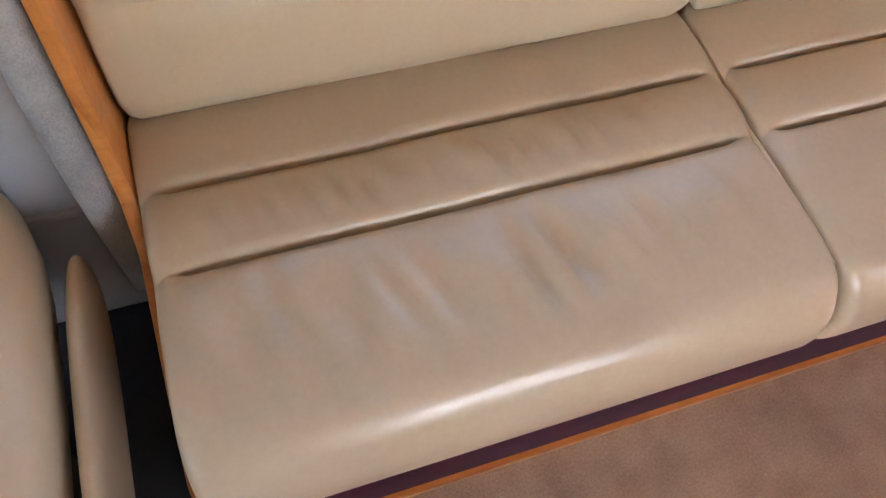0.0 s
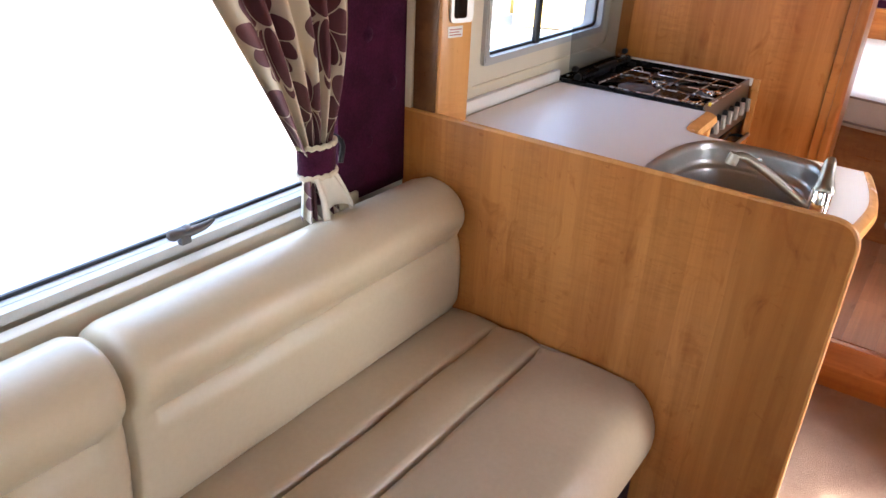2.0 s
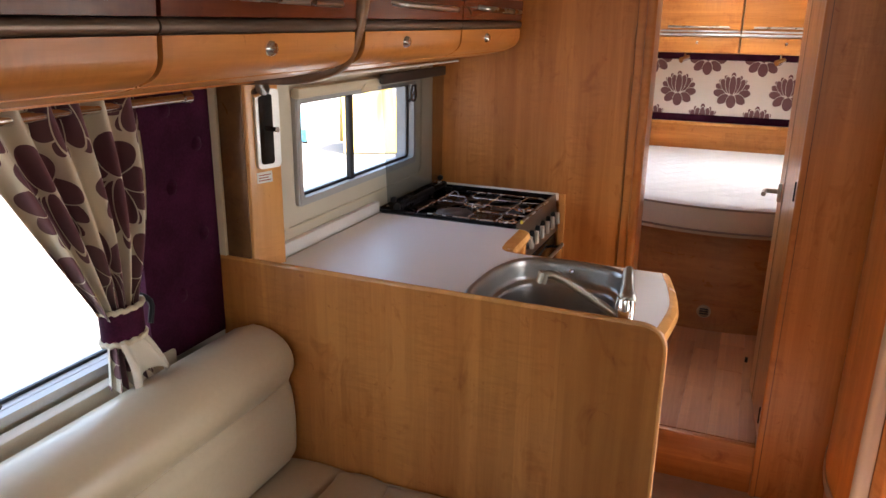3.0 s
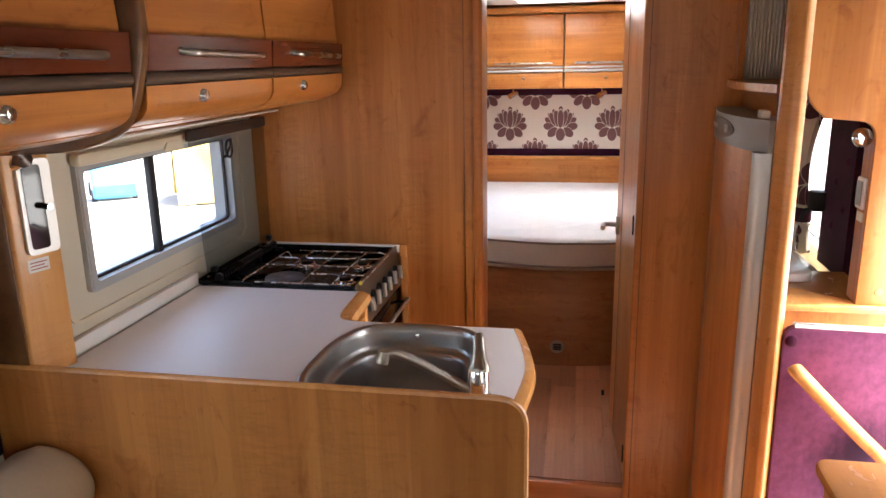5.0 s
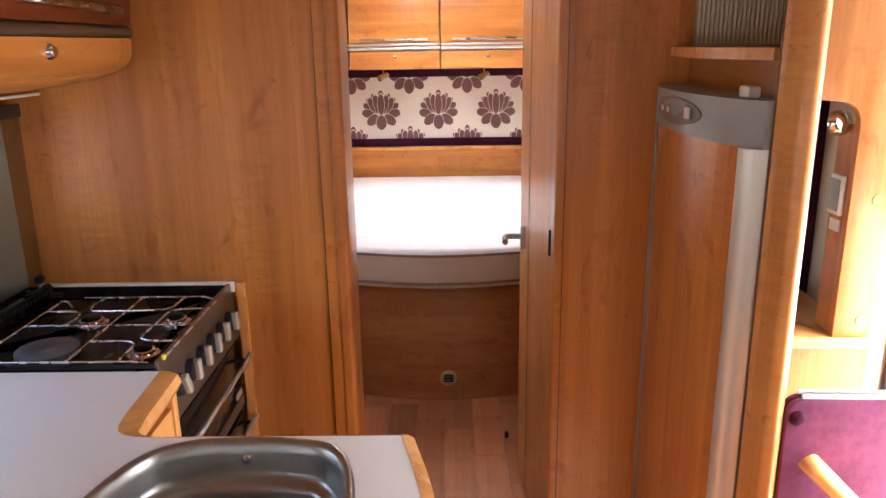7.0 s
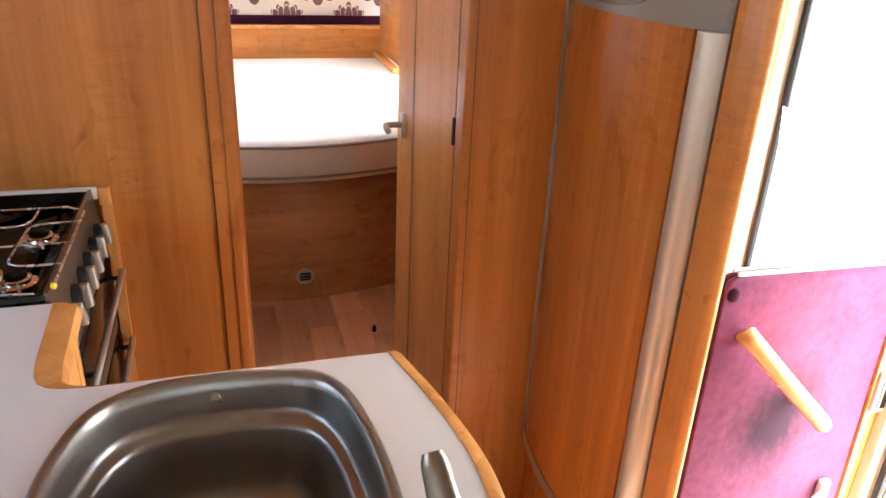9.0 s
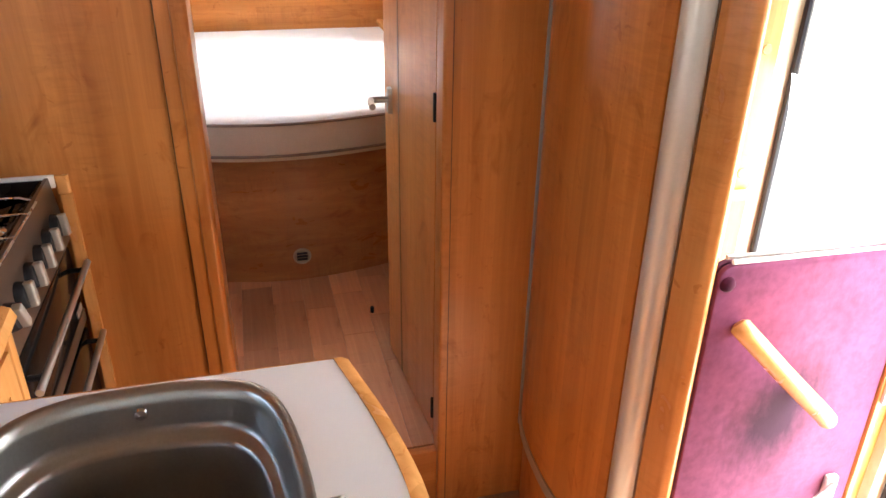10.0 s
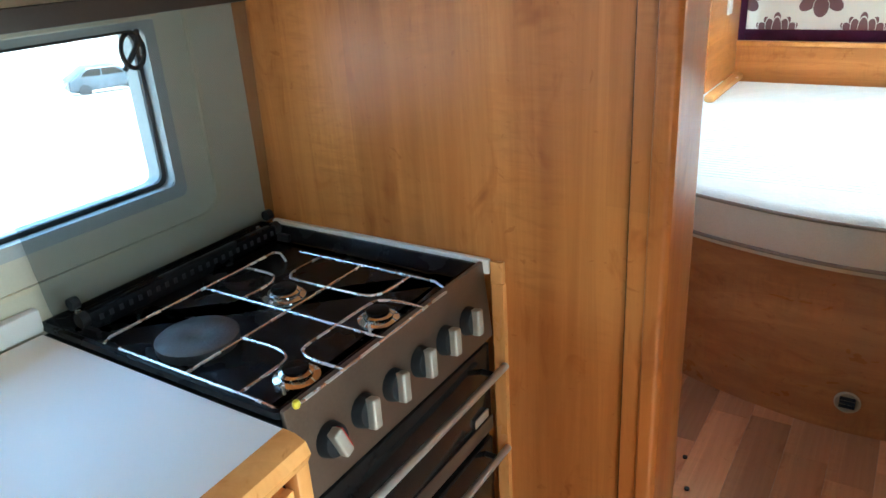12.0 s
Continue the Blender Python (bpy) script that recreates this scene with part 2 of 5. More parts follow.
def lotus_cloth(name, cloth, ink, tile, flower, kind, rough=0.85):
    """Woven cloth printed with rows of lotus flowers, each half a step aside from the row below."""
    m, t, p = base_mat(name, cloth, rough)
    c = t.nodes.new("ShaderNodeTexCoord").outputs[kind]
    petals = [(0.74, 0.3, -58, 0.12, 0.2), (-0.74, 0.3, 58, 0.12, 0.2), (0.6, 0.5, -42, 0.12, 0.22), (-0.6, 0.5, 42, 0.12, 0.22), (0.36, 0.7, -24, 0.12, 0.22), (-0.36, 0.7, 24, 0.12, 0.22), (0, 0.86, 0, 0.13, 0.22),
              (0.6, 0.14, -52, 0.19, 0.4), (-0.6, 0.14, 52, 0.19, 0.4), (0.4, 0.28, -30, 0.2, 0.46), (-0.4, 0.28, 30, 0.2, 0.46), (0.2, 0.34, -13, 0.19, 0.5), (-0.2, 0.34, 13, 0.19, 0.5), (0, 0.34, 0, 0.18, 0.54),
              (0.7, -0.12, -80, 0.22, 0.32), (-0.7, -0.12, 80, 0.22, 0.32), (0.46, -0.46, -132, 0.24, 0.36), (-0.46, -0.46, 132, 0.24, 0.36), (0, -0.6, 0, 0.27, 0.38)]
    total = None
    for half in (0.0, 0.5):
        mp = t.nodes.new("ShaderNodeMapping")
        mp.inputs["Location"].default_value = (half, half, 0)
        mp.inputs["Scale"].default_value = (1 / tile[0], 1 / tile[1], 0)
        t.links.new(c, mp.inputs["Vector"])
        fr = t.nodes.new("ShaderNodeVectorMath")
        fr.operation = "FRACTION"
        t.links.new(mp.outputs[0], fr.inputs[0])
        sz = t.nodes.new("ShaderNodeVectorMath")
        sz.operation = "MULTIPLY_ADD"
        t.links.new(fr.outputs[0], sz.inputs[0])
        sz.inputs[1].default_value = (tile[0] / flower, tile[1] / flower, 0)
        sz.inputs[2].default_value = (-0.5 * tile[0] / flower, -0.5 * tile[1] / flower, 0)
        for x, y, turn, rx, ry in petals:
            q = t.nodes.new("ShaderNodeMapping")
            q.vector_type = "TEXTURE"
            q.inputs["Location"].default_value, q.inputs["Rotation"].default_value, q.inputs["Scale"].default_value = (x, y, 0), (0, 0, radians(turn)), (rx, ry, 1)
            t.links.new(sz.outputs[0], q.inputs["Vector"])
            ln = t.nodes.new("ShaderNodeVectorMath")
            ln.operation = "LENGTH"
            t.links.new(q.outputs[0], ln.inputs[0])
            rim = math_node(t, "LESS_THAN", ln.outputs["Value"], 1.0 + 0.02 / rx)
            hit = math_node(t, "LESS_THAN", ln.outputs["Value"], 1.0)
            kept = 0.0 if total is None else math_node(t, "MULTIPLY", total, math_node(t, "SUBTRACT", 1.0, rim))
            total = math_node(t, "MAXIMUM", kept, hit)
    o = coords(t)
    weave = noise_tex(t, o, 420, 2.0)
    tone = mixed(t, math_node(t, "MULTIPLY", noise_tex(t, o, 6, 3.0), 0.25), cloth, tuple(0.8 * v for v in cloth))
    t.links.new(mixed(t, total, tone, ink), p.inputs["Base Color"])
    bumped(t, p, weave, 0.15, 0.002)
    p.inputs["Sheen Weight"].default_value = 0.2
    return m


def clear_glass(name, tint=(1, 1, 1), rough=0.0):
    """A thin pane: mostly clear, with a mirror's gleam at low angles."""
    m = bpy.data.materials.new(name)
    m.use_nodes = True
    t = m.node_tree
    t.nodes.remove(t.nodes["Principled BSDF"])
    tr, gl, mx, lw = (t.nodes.new("ShaderNode" + k) for k in ("BsdfTransparent", "BsdfGlossy", "MixShader", "LayerWeight"))
    tr.inputs[0].default_value = (*tint, 1)
    gl.inputs["Roughness"].default_value = rough
    rise = math_node(t, "POWER", lw.outputs["Facing"], 5.0)
    t.links.new(math_node(t, "ADD", math_node(t, "MULTIPLY", rise, 0.5), 0.03), mx.inputs[0])
    t.links.new(tr.outputs[0], mx.inputs[1])
    t.links.new(gl.outputs[0], mx.inputs[2])
    t.links.new(mx.outputs[0], t.nodes["Material Output"].inputs[0])
    return m


W_LIGHT, W_DARK = (0.59, 0.238, 0.063), (0.395, 0.136, 0.031)
wood_v = wood("maple_laminate_upright", W_LIGHT, W_DARK, "z")
wood_x = wood("maple_laminate_lengthwise", W_LIGHT, W_DARK, "x")
wood_y = wood("maple_laminate_across", W_LIGHT, W_DARK, "y")
wood_edge = wood("honey_wood_edging", (0.72, 0.36, 0.125), (0.58, 0.26, 0.082), "z", 0.25)
wood_edge_x = wood("honey_wood_lengthwise", (0.72, 0.36, 0.125), (0.58, 0.26, 0.082), "x", 0.25)
wood_red = wood("cherry_stained_wood", (0.16, 0.036, 0.013), (0.1, 0.021, 0.008), "x", 0.22)
wood_brown = wood("brown_wood_trim", (0.2, 0.09, 0.03), (0.12, 0.05, 0.018), "x", 0.3)
wood_bed = wood("walnut_toned_bed_front", (0.41, 0.165, 0.054), (0.28, 0.1, 0.032), "y", 0.3)
vinyl = wood("printed_vinyl_plank", (0.58, 0.27, 0.125), (0.38, 0.155, 0.066), "x", 0.36, 0.6, 0.0)
vinyl_base = stained("vinyl_underlay", (0.2, 0.1, 0.05), (0.14, 0.07, 0.035), 20, 0.6)
leather = stained("beige_leather", (0.565, 0.458, 0.308), (0.505, 0.403, 0.266), 5, 0.36, 90, 0.07, 420, 0.22, Coat_Weight=0.15, Coat_Roughness=0.28)
leather_dark = stained("taupe_leather_seat", (0.475, 0.377, 0.255), (0.415, 0.325, 0.214), 5, 0.31, 90, 0.07, 420, 0.22, Coat_Weight=0.22, Coat_Roughness=0.25)
carpet = stained("beige_carpet", (0.35, 0.24, 0.17), (0.21, 0.13, 0.09), 9, 0.95, 190, 0.9, 260, 0.14, Sheen_Weight=0.3)
carpet_grey = stained("grey_lining_carpet", (0.42, 0.43, 0.44), (0.28, 0.29, 0.3), 15, 0.95, 300, 0.7, 300, 0.12)
velvet = stained("plum_velvet", (0.06, 0.0095, 0.03), (0.03, 0.005, 0.016), 14, 0.85, 200, 0.15, 500, 0.12, Specular_IOR_Level=0.1, Sheen_Weight=0.05, Sheen_Roughness=0.4)
velvet_worn = stained("plum_velvet_door_pad", (0.2, 0.054, 0.125), (0.13, 0.034, 0.08), 9, 0.8, 60, 0.15, 500, 0.11, Specular_IOR_Level=0.12, Sheen_Weight=0.4, Sheen_Roughness=0.4)
worktop_mat = stained("pale_laminate_worktop", (0.84, 0.82, 0.79), (0.8, 0.78, 0.75), 6, 0.37, 300, 0.0, 600, 0.4)
cream = stained("cream_plastic", (0.68, 0.6, 0.45), (0.62, 0.54, 0.4), 6, 0.45, 300, 0.05, 500, 0.2)
cream_wall = stained("cream_wallboard", (0.66, 0.6, 0.48), (0.6, 0.54, 0.42), 4, 0.5, 260, 0.1, 600, 0.2)
white_plastic = stained("white_plastic", (0.78, 0.76, 0.72), (0.7, 0.68, 0.64), 6, 0.4, 300, 0.03, 500, 0.2)
grey_plastic = stained("grey_plastic", (0.3, 0.32, 0.33), (0.25, 0.265, 0.275), 6, 0.45, 300, 0.05, 400, 0.2)
grey_frame = stained("silver_grey_window_frame", (0.45, 0.455, 0.45), (0.39, 0.395, 0.39), 6, 0.38, 300, 0.03, 400, 0.2)
vent_mat = stained("fawn_brown_plastic", (0.46, 0.35, 0.24), (0.4, 0.3, 0.2), 6, 0.45, 300, 0.05, 400, 0.2)
trim_grey = stained("pale_grey_cab_trim", (0.5, 0.51, 0.53), (0.44, 0.45, 0.47), 6, 0.45, 300, 0.05, 400, 0.2)
pale_frame = stained("pale_silver_window_frame", (0.57, 0.57, 0.56), (0.51, 0.51, 0.5), 6, 0.5, 300, 0.03, 400, 0.2, Specular_IOR_Level=0.25)
catch_mat = stained("dark_brown_catch_plastic", (0.09, 0.075, 0.07), (0.06, 0.05, 0.048), 9, 0.4, 200, 0.05, 300, 0.2)
silver = stained("satin_silver_trim", (0.6, 0.59, 0.57), (0.53, 0.52, 0.5), 8, 0.4, 200, 0.02, 400, 0.2, 0.75)
grip_silver = stained("satin_grey_grip_profile", (0.6, 0.6, 0.59), (0.54, 0.54, 0.53), 8, 0.33, 200, 0.02, 400, 0.2, 0.45)
steel = stained("brushed_stainless_steel", (0.41, 0.385, 0.355), (0.33, 0.31, 0.285), 12, 0.36, 240, 0.05, 300, 0.2, 1.0)
steel_brown = stained("brown_tinted_steel", (0.17, 0.12, 0.09), (0.13, 0.09, 0.066), 8, 0.34, 240, 0.03, 300, 0.2, 0.6)
chrome, _, _ = base_mat("chrome", (0.8, 0.8, 0.8), 0.09, 1.0)
tap_mat = stained("satin_brown_nickel", (0.4, 0.36, 0.31), (0.34, 0.305, 0.26), 20, 0.38, 200, 0.02, 300, 0.2, 1.0)
nickel = stained("satin_nickel", (0.45, 0.42, 0.38), (0.38, 0.355, 0.32), 20, 0.28, 200, 0.02, 300, 0.2, 1.0)
enamel = stained("black_enamel", (0.01, 0.01, 0.012), (0.006, 0.006, 0.008), 9, 0.27, 200, 0.02, 60, 0.2, Specular_IOR_Level=0.1)
black_plastic = stained("black_plastic", (0.02, 0.02, 0.022), (0.012, 0.012, 0.014), 9, 0.5, 200, 0.05, 300, 0.2, Specular_IOR_Level=0.2)
dark_glass = stained("dark_oven_glass", (0.012, 0.011, 0.011), (0.008, 0.008, 0.008), 6, 0.06, 200, 0.0, 300, 0.2)
oven_glass = stained("black_oven_door_glass", (0.012, 0.011, 0.011), (0.008, 0.008, 0.008), 6, 0.12, 200, 0.0, 300, 0.2, Specular_IOR_Level=0.22)
hotplate_mat = stained("cast_iron_hotplate", (0.1, 0.1, 0.105), (0.06, 0.06, 0.062), 10, 0.5, 200, 0.2, 200, 0.2)
wire_mat = stained("bright_nickel_wire", (0.8, 0.8, 0.81), (0.7, 0.7, 0.71), 30, 0.27, 200, 0.02, 300, 0.2, 0.8)
grip_mat = stained("silver_knob_grip", (0.42, 0.385, 0.335), (0.36, 0.33, 0.285), 30, 0.34, 200, 0.02, 300, 0.2, 0.3)
oval_mat = stained("grey_brown_control_panel", (0.16, 0.145, 0.13), (0.13, 0.115, 0.1), 9, 0.3, 200, 0.02, 300, 0.2)
lid_brown = stained("dark_brown_lid_rail", (0.035, 0.024, 0.02), (0.025, 0.017, 0.014), 9, 0.45, 200, 0.05, 300, 0.2)
rubber = stained("black_rubber_seal", (0.015, 0.016, 0.022), (0.01, 0.01, 0.014), 9, 0.55, 200, 0.05, 300, 0.2)
mirror_mat, _, _ = base_mat("mirror_silver", (0.9, 0.9, 0.9), 0.0, 1.0)
# rubbed dark patch below the grab handle
velvet_worn.node_tree.nodes["Principled BSDF"].inputs["Sheen Tint"].default_value = (0.75, 0.45, 0.65, 1)
_t = velvet_worn.node_tree
_p = _t.nodes["Principled BSDF"]
_mp = _t.nodes.new("ShaderNodeMapping")
_mp.vector_type = "TEXTURE"
_mp.inputs["Location"].default_value, _mp.inputs["Rotation"].default_value, _mp.inputs["Scale"].default_value = (2.12, -0.755, 0.6), (radians(25), 0, 0), (1, 0.12, 0.19)
_t.links.new(_t.nodes.new("ShaderNodeTexCoord").outputs["Object"], _mp.inputs["Vector"])
_ln = _t.nodes.new("ShaderNodeVectorMath")
_ln.operation = "LENGTH"
_t.links.new(_mp.outputs[0], _ln.inputs[0])
_f = math_node(_t, "MULTIPLY", 0.5, math_node(_t, "ADD", _ln.outputs["Value"], math_node(_t, "MULTIPLY", noise_tex(_t, coords(_t, (1, 1, 0.4)), 30, 6.0, 0.75), 0.9)))
_old = _p.inputs["Base Color"].links[0].from_socket
_t.links.new(mixed(_t, ramp(_t, _f, [(0.34, (0.95, 0.95, 0.95)), (0.66, (0, 0, 0))]), _old, (0.022, 0.006, 0.02)), _p.inputs["Base Color"])
frosted, _t, _p = base_mat("frosted_rooflight", (0.9, 0.92, 0.95), 0.5, 0.0, Transmission_Weight=0.0)
_tl = _t.nodes.new("ShaderNodeBsdfTranslucent")
_tl.inputs[0].default_value = (0.92, 0.94, 0.97, 1)
_t.links.new(_tl.outputs[0], _t.nodes["Material Output"].inputs[0])
pane_mat = clear_glass("window_glass")
smoked = clear_glass("smoked_glass_lid", (0.76, 0.78, 0.8))
mattress_mat = stained("white_quilted_ticking", (0.8, 0.78, 0.76), (0.72, 0.7, 0.68), 10, 0.8, 90, 0.5, 60, 0.2)
mattress_side = stained("beige_mattress_border", (0.55, 0.43, 0.31), (0.48, 0.37, 0.26), 10, 0.8, 200, 0.3, 300, 0.2)
piping_mat = stained("brown_piping", (0.22, 0.15, 0.1), (0.16, 0.1, 0.07), 10, 0.7, 200, 0.1, 300, 0.2)
rope_mat = stained("cream_twisted_cord", (0.66, 0.58, 0.44), (0.52, 0.44, 0.32), 60, 0.8, 300, 0.4, 300, 0.2)
net_mat = stained("white_cord_net", (0.74, 0.72, 0.7), (0.6, 0.58, 0.56), 60, 0.8, 300, 0.3, 300, 0.2)
yellow_mat = stained("yellow_enamel_bead", (0.75, 0.62, 0.05), (0.65, 0.52, 0.04), 60, 0.4)
red_mat = stained("red_mark", (0.4, 0.02, 0.02), (0.3, 0.02, 0.02), 60, 0.4)
ribbed_mat = stained("ribbed_grey_shutter", (0.76, 0.69, 0.56), (0.68, 0.61, 0.49), 6, 0.4, 200, 0.05, 300, 0.2)
lining_cloth = stained("cream_curtain_lining", (0.72, 0.67, 0.57), (0.64, 0.59, 0.5), 20, 0.85, 400, 0.2, 600, 0.2)
curtain_mat = lotus_cloth("lotus_curtain_cloth", (0.62, 0.54, 0.42), (0.11, 0.035, 0.045), (0.3, 0.36), 0.112, "UV")
blind_mat = lotus_cloth("lotus_blind_cloth", (0.74, 0.68, 0.6), (0.17, 0.075, 0.075), (0.316, 0.388), 0.104, "UV")
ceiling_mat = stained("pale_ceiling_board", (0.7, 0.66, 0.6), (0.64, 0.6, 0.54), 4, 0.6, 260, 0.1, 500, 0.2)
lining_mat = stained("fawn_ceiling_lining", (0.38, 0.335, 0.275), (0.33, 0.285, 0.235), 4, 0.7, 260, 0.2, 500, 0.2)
ground_mat = stained("pale_concrete_yard", (0.27, 0.26, 0.24), (0.22, 0.21, 0.195), 0.35, 0.9, 30, 0.3, 60, 0.2)

# ---- the shell of the van ----
X0, X1 = -1.9, 5.3          # cab bulkhead to rear wall
YL, YR = 1.0, -1.02         # inner wall faces
TOP, BED_TOP = 1.98, 1.84   # ceilings
DOOR0, DOOR1 = 1.673, 2.09  # entrance opening along the wall
STEP = 0.175                # bedroom floor


def wall_with_holes(axis_y, thick, x0, x1, z0, z1, holes):
    """A long wall of blocks round rectangular openings (x0, z0, x1, z1)."""
    b = bmesh.new()
    xs = sorted({x0, x1, *[h[0] for h in holes], *[h[2] for h in holes]})
    for a, c in zip(xs, xs[1:]):
        mid = (a + c) / 2
        spans = sorted((h[1], h[3]) for h in holes if h[0] < mid < h[2])
        z = z0
        for lo, hi in spans:
            if lo > z:
                box(b, a, axis_y, z, c, axis_y + thick, lo)
            z = hi
        if z < z1:
            box(b, a, axis_y, z, c, axis_y + thick, z1)
    bmesh.ops.remove_doubles(b, verts=b.verts[:], dist=0.0005)
    return b


LOUNGE_WIN = (-0.12, 0.84, 1.41, 1.306)
KITCHEN_WIN = (1.822, 1.074, 2.482, 1.318)
BED_WIN = (3.87, 0.85, 4.78, 1.58)
OPP_WIN = (0.15, 0.81, 1.02, 1.31)
setting("wall_left", wall_with_holes(YL, 0.06, X0, X1, -0.35, 2.05, [LOUNGE_WIN, (1.62, 0.9, 3.2, 1.6), BED_WIN]), cream_wall, "cream lined side wall of the van with windows", "wall")
setting("wall_right", wall_with_holes(YR - 0.06, 0.06, X0, X1, -0.35, 2.05, [OPP_WIN, (DOOR0, -0.02, DOOR1, 1.75), BED_WIN]), cream_wall, "cream lined side wall with open entrance doorway", "wall")
setting("wall_rear", boxed(X1, YR - 0.06, -0.35, X1 + 0.06, YL + 0.06, 2.05), cream_wall, "plain rear wall behind the bed", "wall")
b = bmesh.new()
for q in ((YR - 0.06, -0.35, YL + 0.06, 0.95), (YR - 0.06, 1.6, YL + 0.06, 2.05), (YR - 0.06, 0.95, -0.9, 1.6), (0.9, 0.95, YL + 0.06, 1.6)):
    box(b, X0 - 0.06, q[0], q[1], X0, q[2], q[3])
setting("wall_front", b, grey_plastic, "grey cab front under and round the windscreen", "wall")
b = bmesh.new()
for q in ((X0, YR, 3.95, YL), (4.65, YR, X1, YL)):
    box(b, q[0], q[1], TOP, q[2], q[3], TOP + 0.04)
for q in ((3.95, YR, 4.65, -0.3), (3.95, 0.3, 4.65, YL)):
    box(b, q[0], q[1], TOP, q[2], q[3], TOP + 0.04)
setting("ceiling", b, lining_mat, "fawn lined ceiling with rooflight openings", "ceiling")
b = bmesh.new()
for q in ((2.7, YR, 3.95, YL), (4.65, YR, X1, YL), (3.95, YR, 4.65, -0.3), (3.95, 0.3, 4.65, YL)):
    box(b, q[0], q[1], BED_TOP, q[2], q[3], BED_TOP + 0.03)
setting("ceiling_bedroom", b, ceiling_mat, "lower pale bedroom ceiling", "ceiling")
setting("floor", boxed(X0, YR, -0.06, 2.66, YL, 0.0), carpet, "worn beige cut-pile carpet floor", "floor")
setting("floor_bedroom", boxed(2.685, YR, -0.06, X1, YL, STEP - 0.006), vinyl_base, "raised bedroom floor under wood-effect vinyl", "floor")
b = boxed(2.66, -0.31, -0.06, 2.684, 0.2, STEP - 0.002, 0.003)
setting("step_riser", b, wood_y, "honey wood riser of the bedroom step", "step")


def window(name, hole, y_in, y_out, label, bar=None, flip=1, frame=grey_frame, deep=None):
    """A caravan window: rounded grey frame, rubber seal and one clear pane."""
    x0, z0, x1, z1 = hole
    ym = deep if deep else (y_in + y_out) / 2
    w = thing(name, ((x0 + x1) / 2, ym, z0), label, "window", kind="structure")
    out = rpoly([(x0 - 0.016, z0 - 0.016), (x1 + 0.016, z0 - 0.016), (x1 + 0.016, z1 + 0.016), (x0 - 0.016, z1 + 0.016)], 0.012)
    mid = rpoly([(x0 + 0.003, z0 + 0.003), (x1 - 0.003, z0 + 0.003), (x1 - 0.003, z1 - 0.003), (x0 + 0.003, z1 - 0.003)], 0.02)
    inn = rpoly([(x0 + 0.01, z0 + 0.01), (x1 - 0.01, z0 + 0.01), (x1 - 0.01, z1 - 0.01), (x0 + 0.01, z1 - 0.01)], 0.018)
    part("window_frame", frame_prism(bmesh.new(), out, mid, "y", y_in - 0.012 * flip, y_out), frame, w)
    lip = [[(x0 + q, z0 + q), (x1 - q, z0 + q), (x1 - q, z1 - q), (x0 + q, z1 - q)] for q in (-0.011, 0.004)]
    part("inner_lip", frame_prism(bmesh.new(), rpoly(lip[0], 0.012), rpoly(lip[1], 0.012), "y", ym - 0.02 * flip, ym - 0.006 * flip), frame, w)
    part("seal", frame_prism(bmesh.new(), mid, inn, "y", ym, ym + 0.007 * flip), rubber, w, "black rubber window seal")
    g = part("pane", boxed(x0 + 0.01, ym + 0.006, z0 + 0.01, x1 - 0.01, ym + 0.012, z1 - 0.01), pane_mat, w)
    g.visible_shadow = False
    if bar:
        part("centre_bar", boxed(bar - 0.011, ym - 0.012, z0, bar + 0.011, ym + 0.004, z1, 0.003), rubber, w, "black upright bar")
    return w


lounge_window = window("window_1", LOUNGE_WIN, YL, YL + 0.06, "long grey-framed acrylic window above the sofa", frame=pale_frame)
part("sill", boxed(-0.15, 0.945, 0.75, 1.42, 0.9775, 0.823, 0.006), cream, lounge_window, "cream window sill")
for cx in (0.388, 0.972):
    c = part("catch", boxed(cx - 0.012, 0.976, 0.842, cx + 0.012, 0.992, 0.868, 0.004), catch_mat, lounge_window, "dark brown swivel window catch")
    part("catch_lever", tube(bmesh.new(), smooth_line([(cx - 0.044, 0.968, 0.872), (cx - 0.03, 0.967, 0.877), (cx, 0.966, 0.873), (cx + 0.03, 0.964, 0.874), (cx + 0.054, 0.962, 0.881)], 4), [0.004, 0.009, 0.0115, 0.012, 0.011, 0.0095, 0.009, 0.0095, 0.0105, 0.0095, 0.009, 0.0085, 0.008, 0.007, 0.006, 0.005, 0.003], 10, 0.6), catch_mat, c)
    part("catch_pivot", lathe(bmesh.new(), [(0.011, 0), (0.011, 0.012), (0.008, 0.016), (0.001, 0.017)], pose(cx, 0.978, 0.873, 90, 0, 0), 14), catch_mat, c)
window("window_2", BED_WIN, YL, YL + 0.06, "bedroom side window in bright daylight")
window("window_3", BED_WIN, YR, YR - 0.06, "bedroom side window in bright daylight", flip=-1)
window("window_4", OPP_WIN, YR, YR - 0.06, "lounge side window in bright daylight", flip=-1)

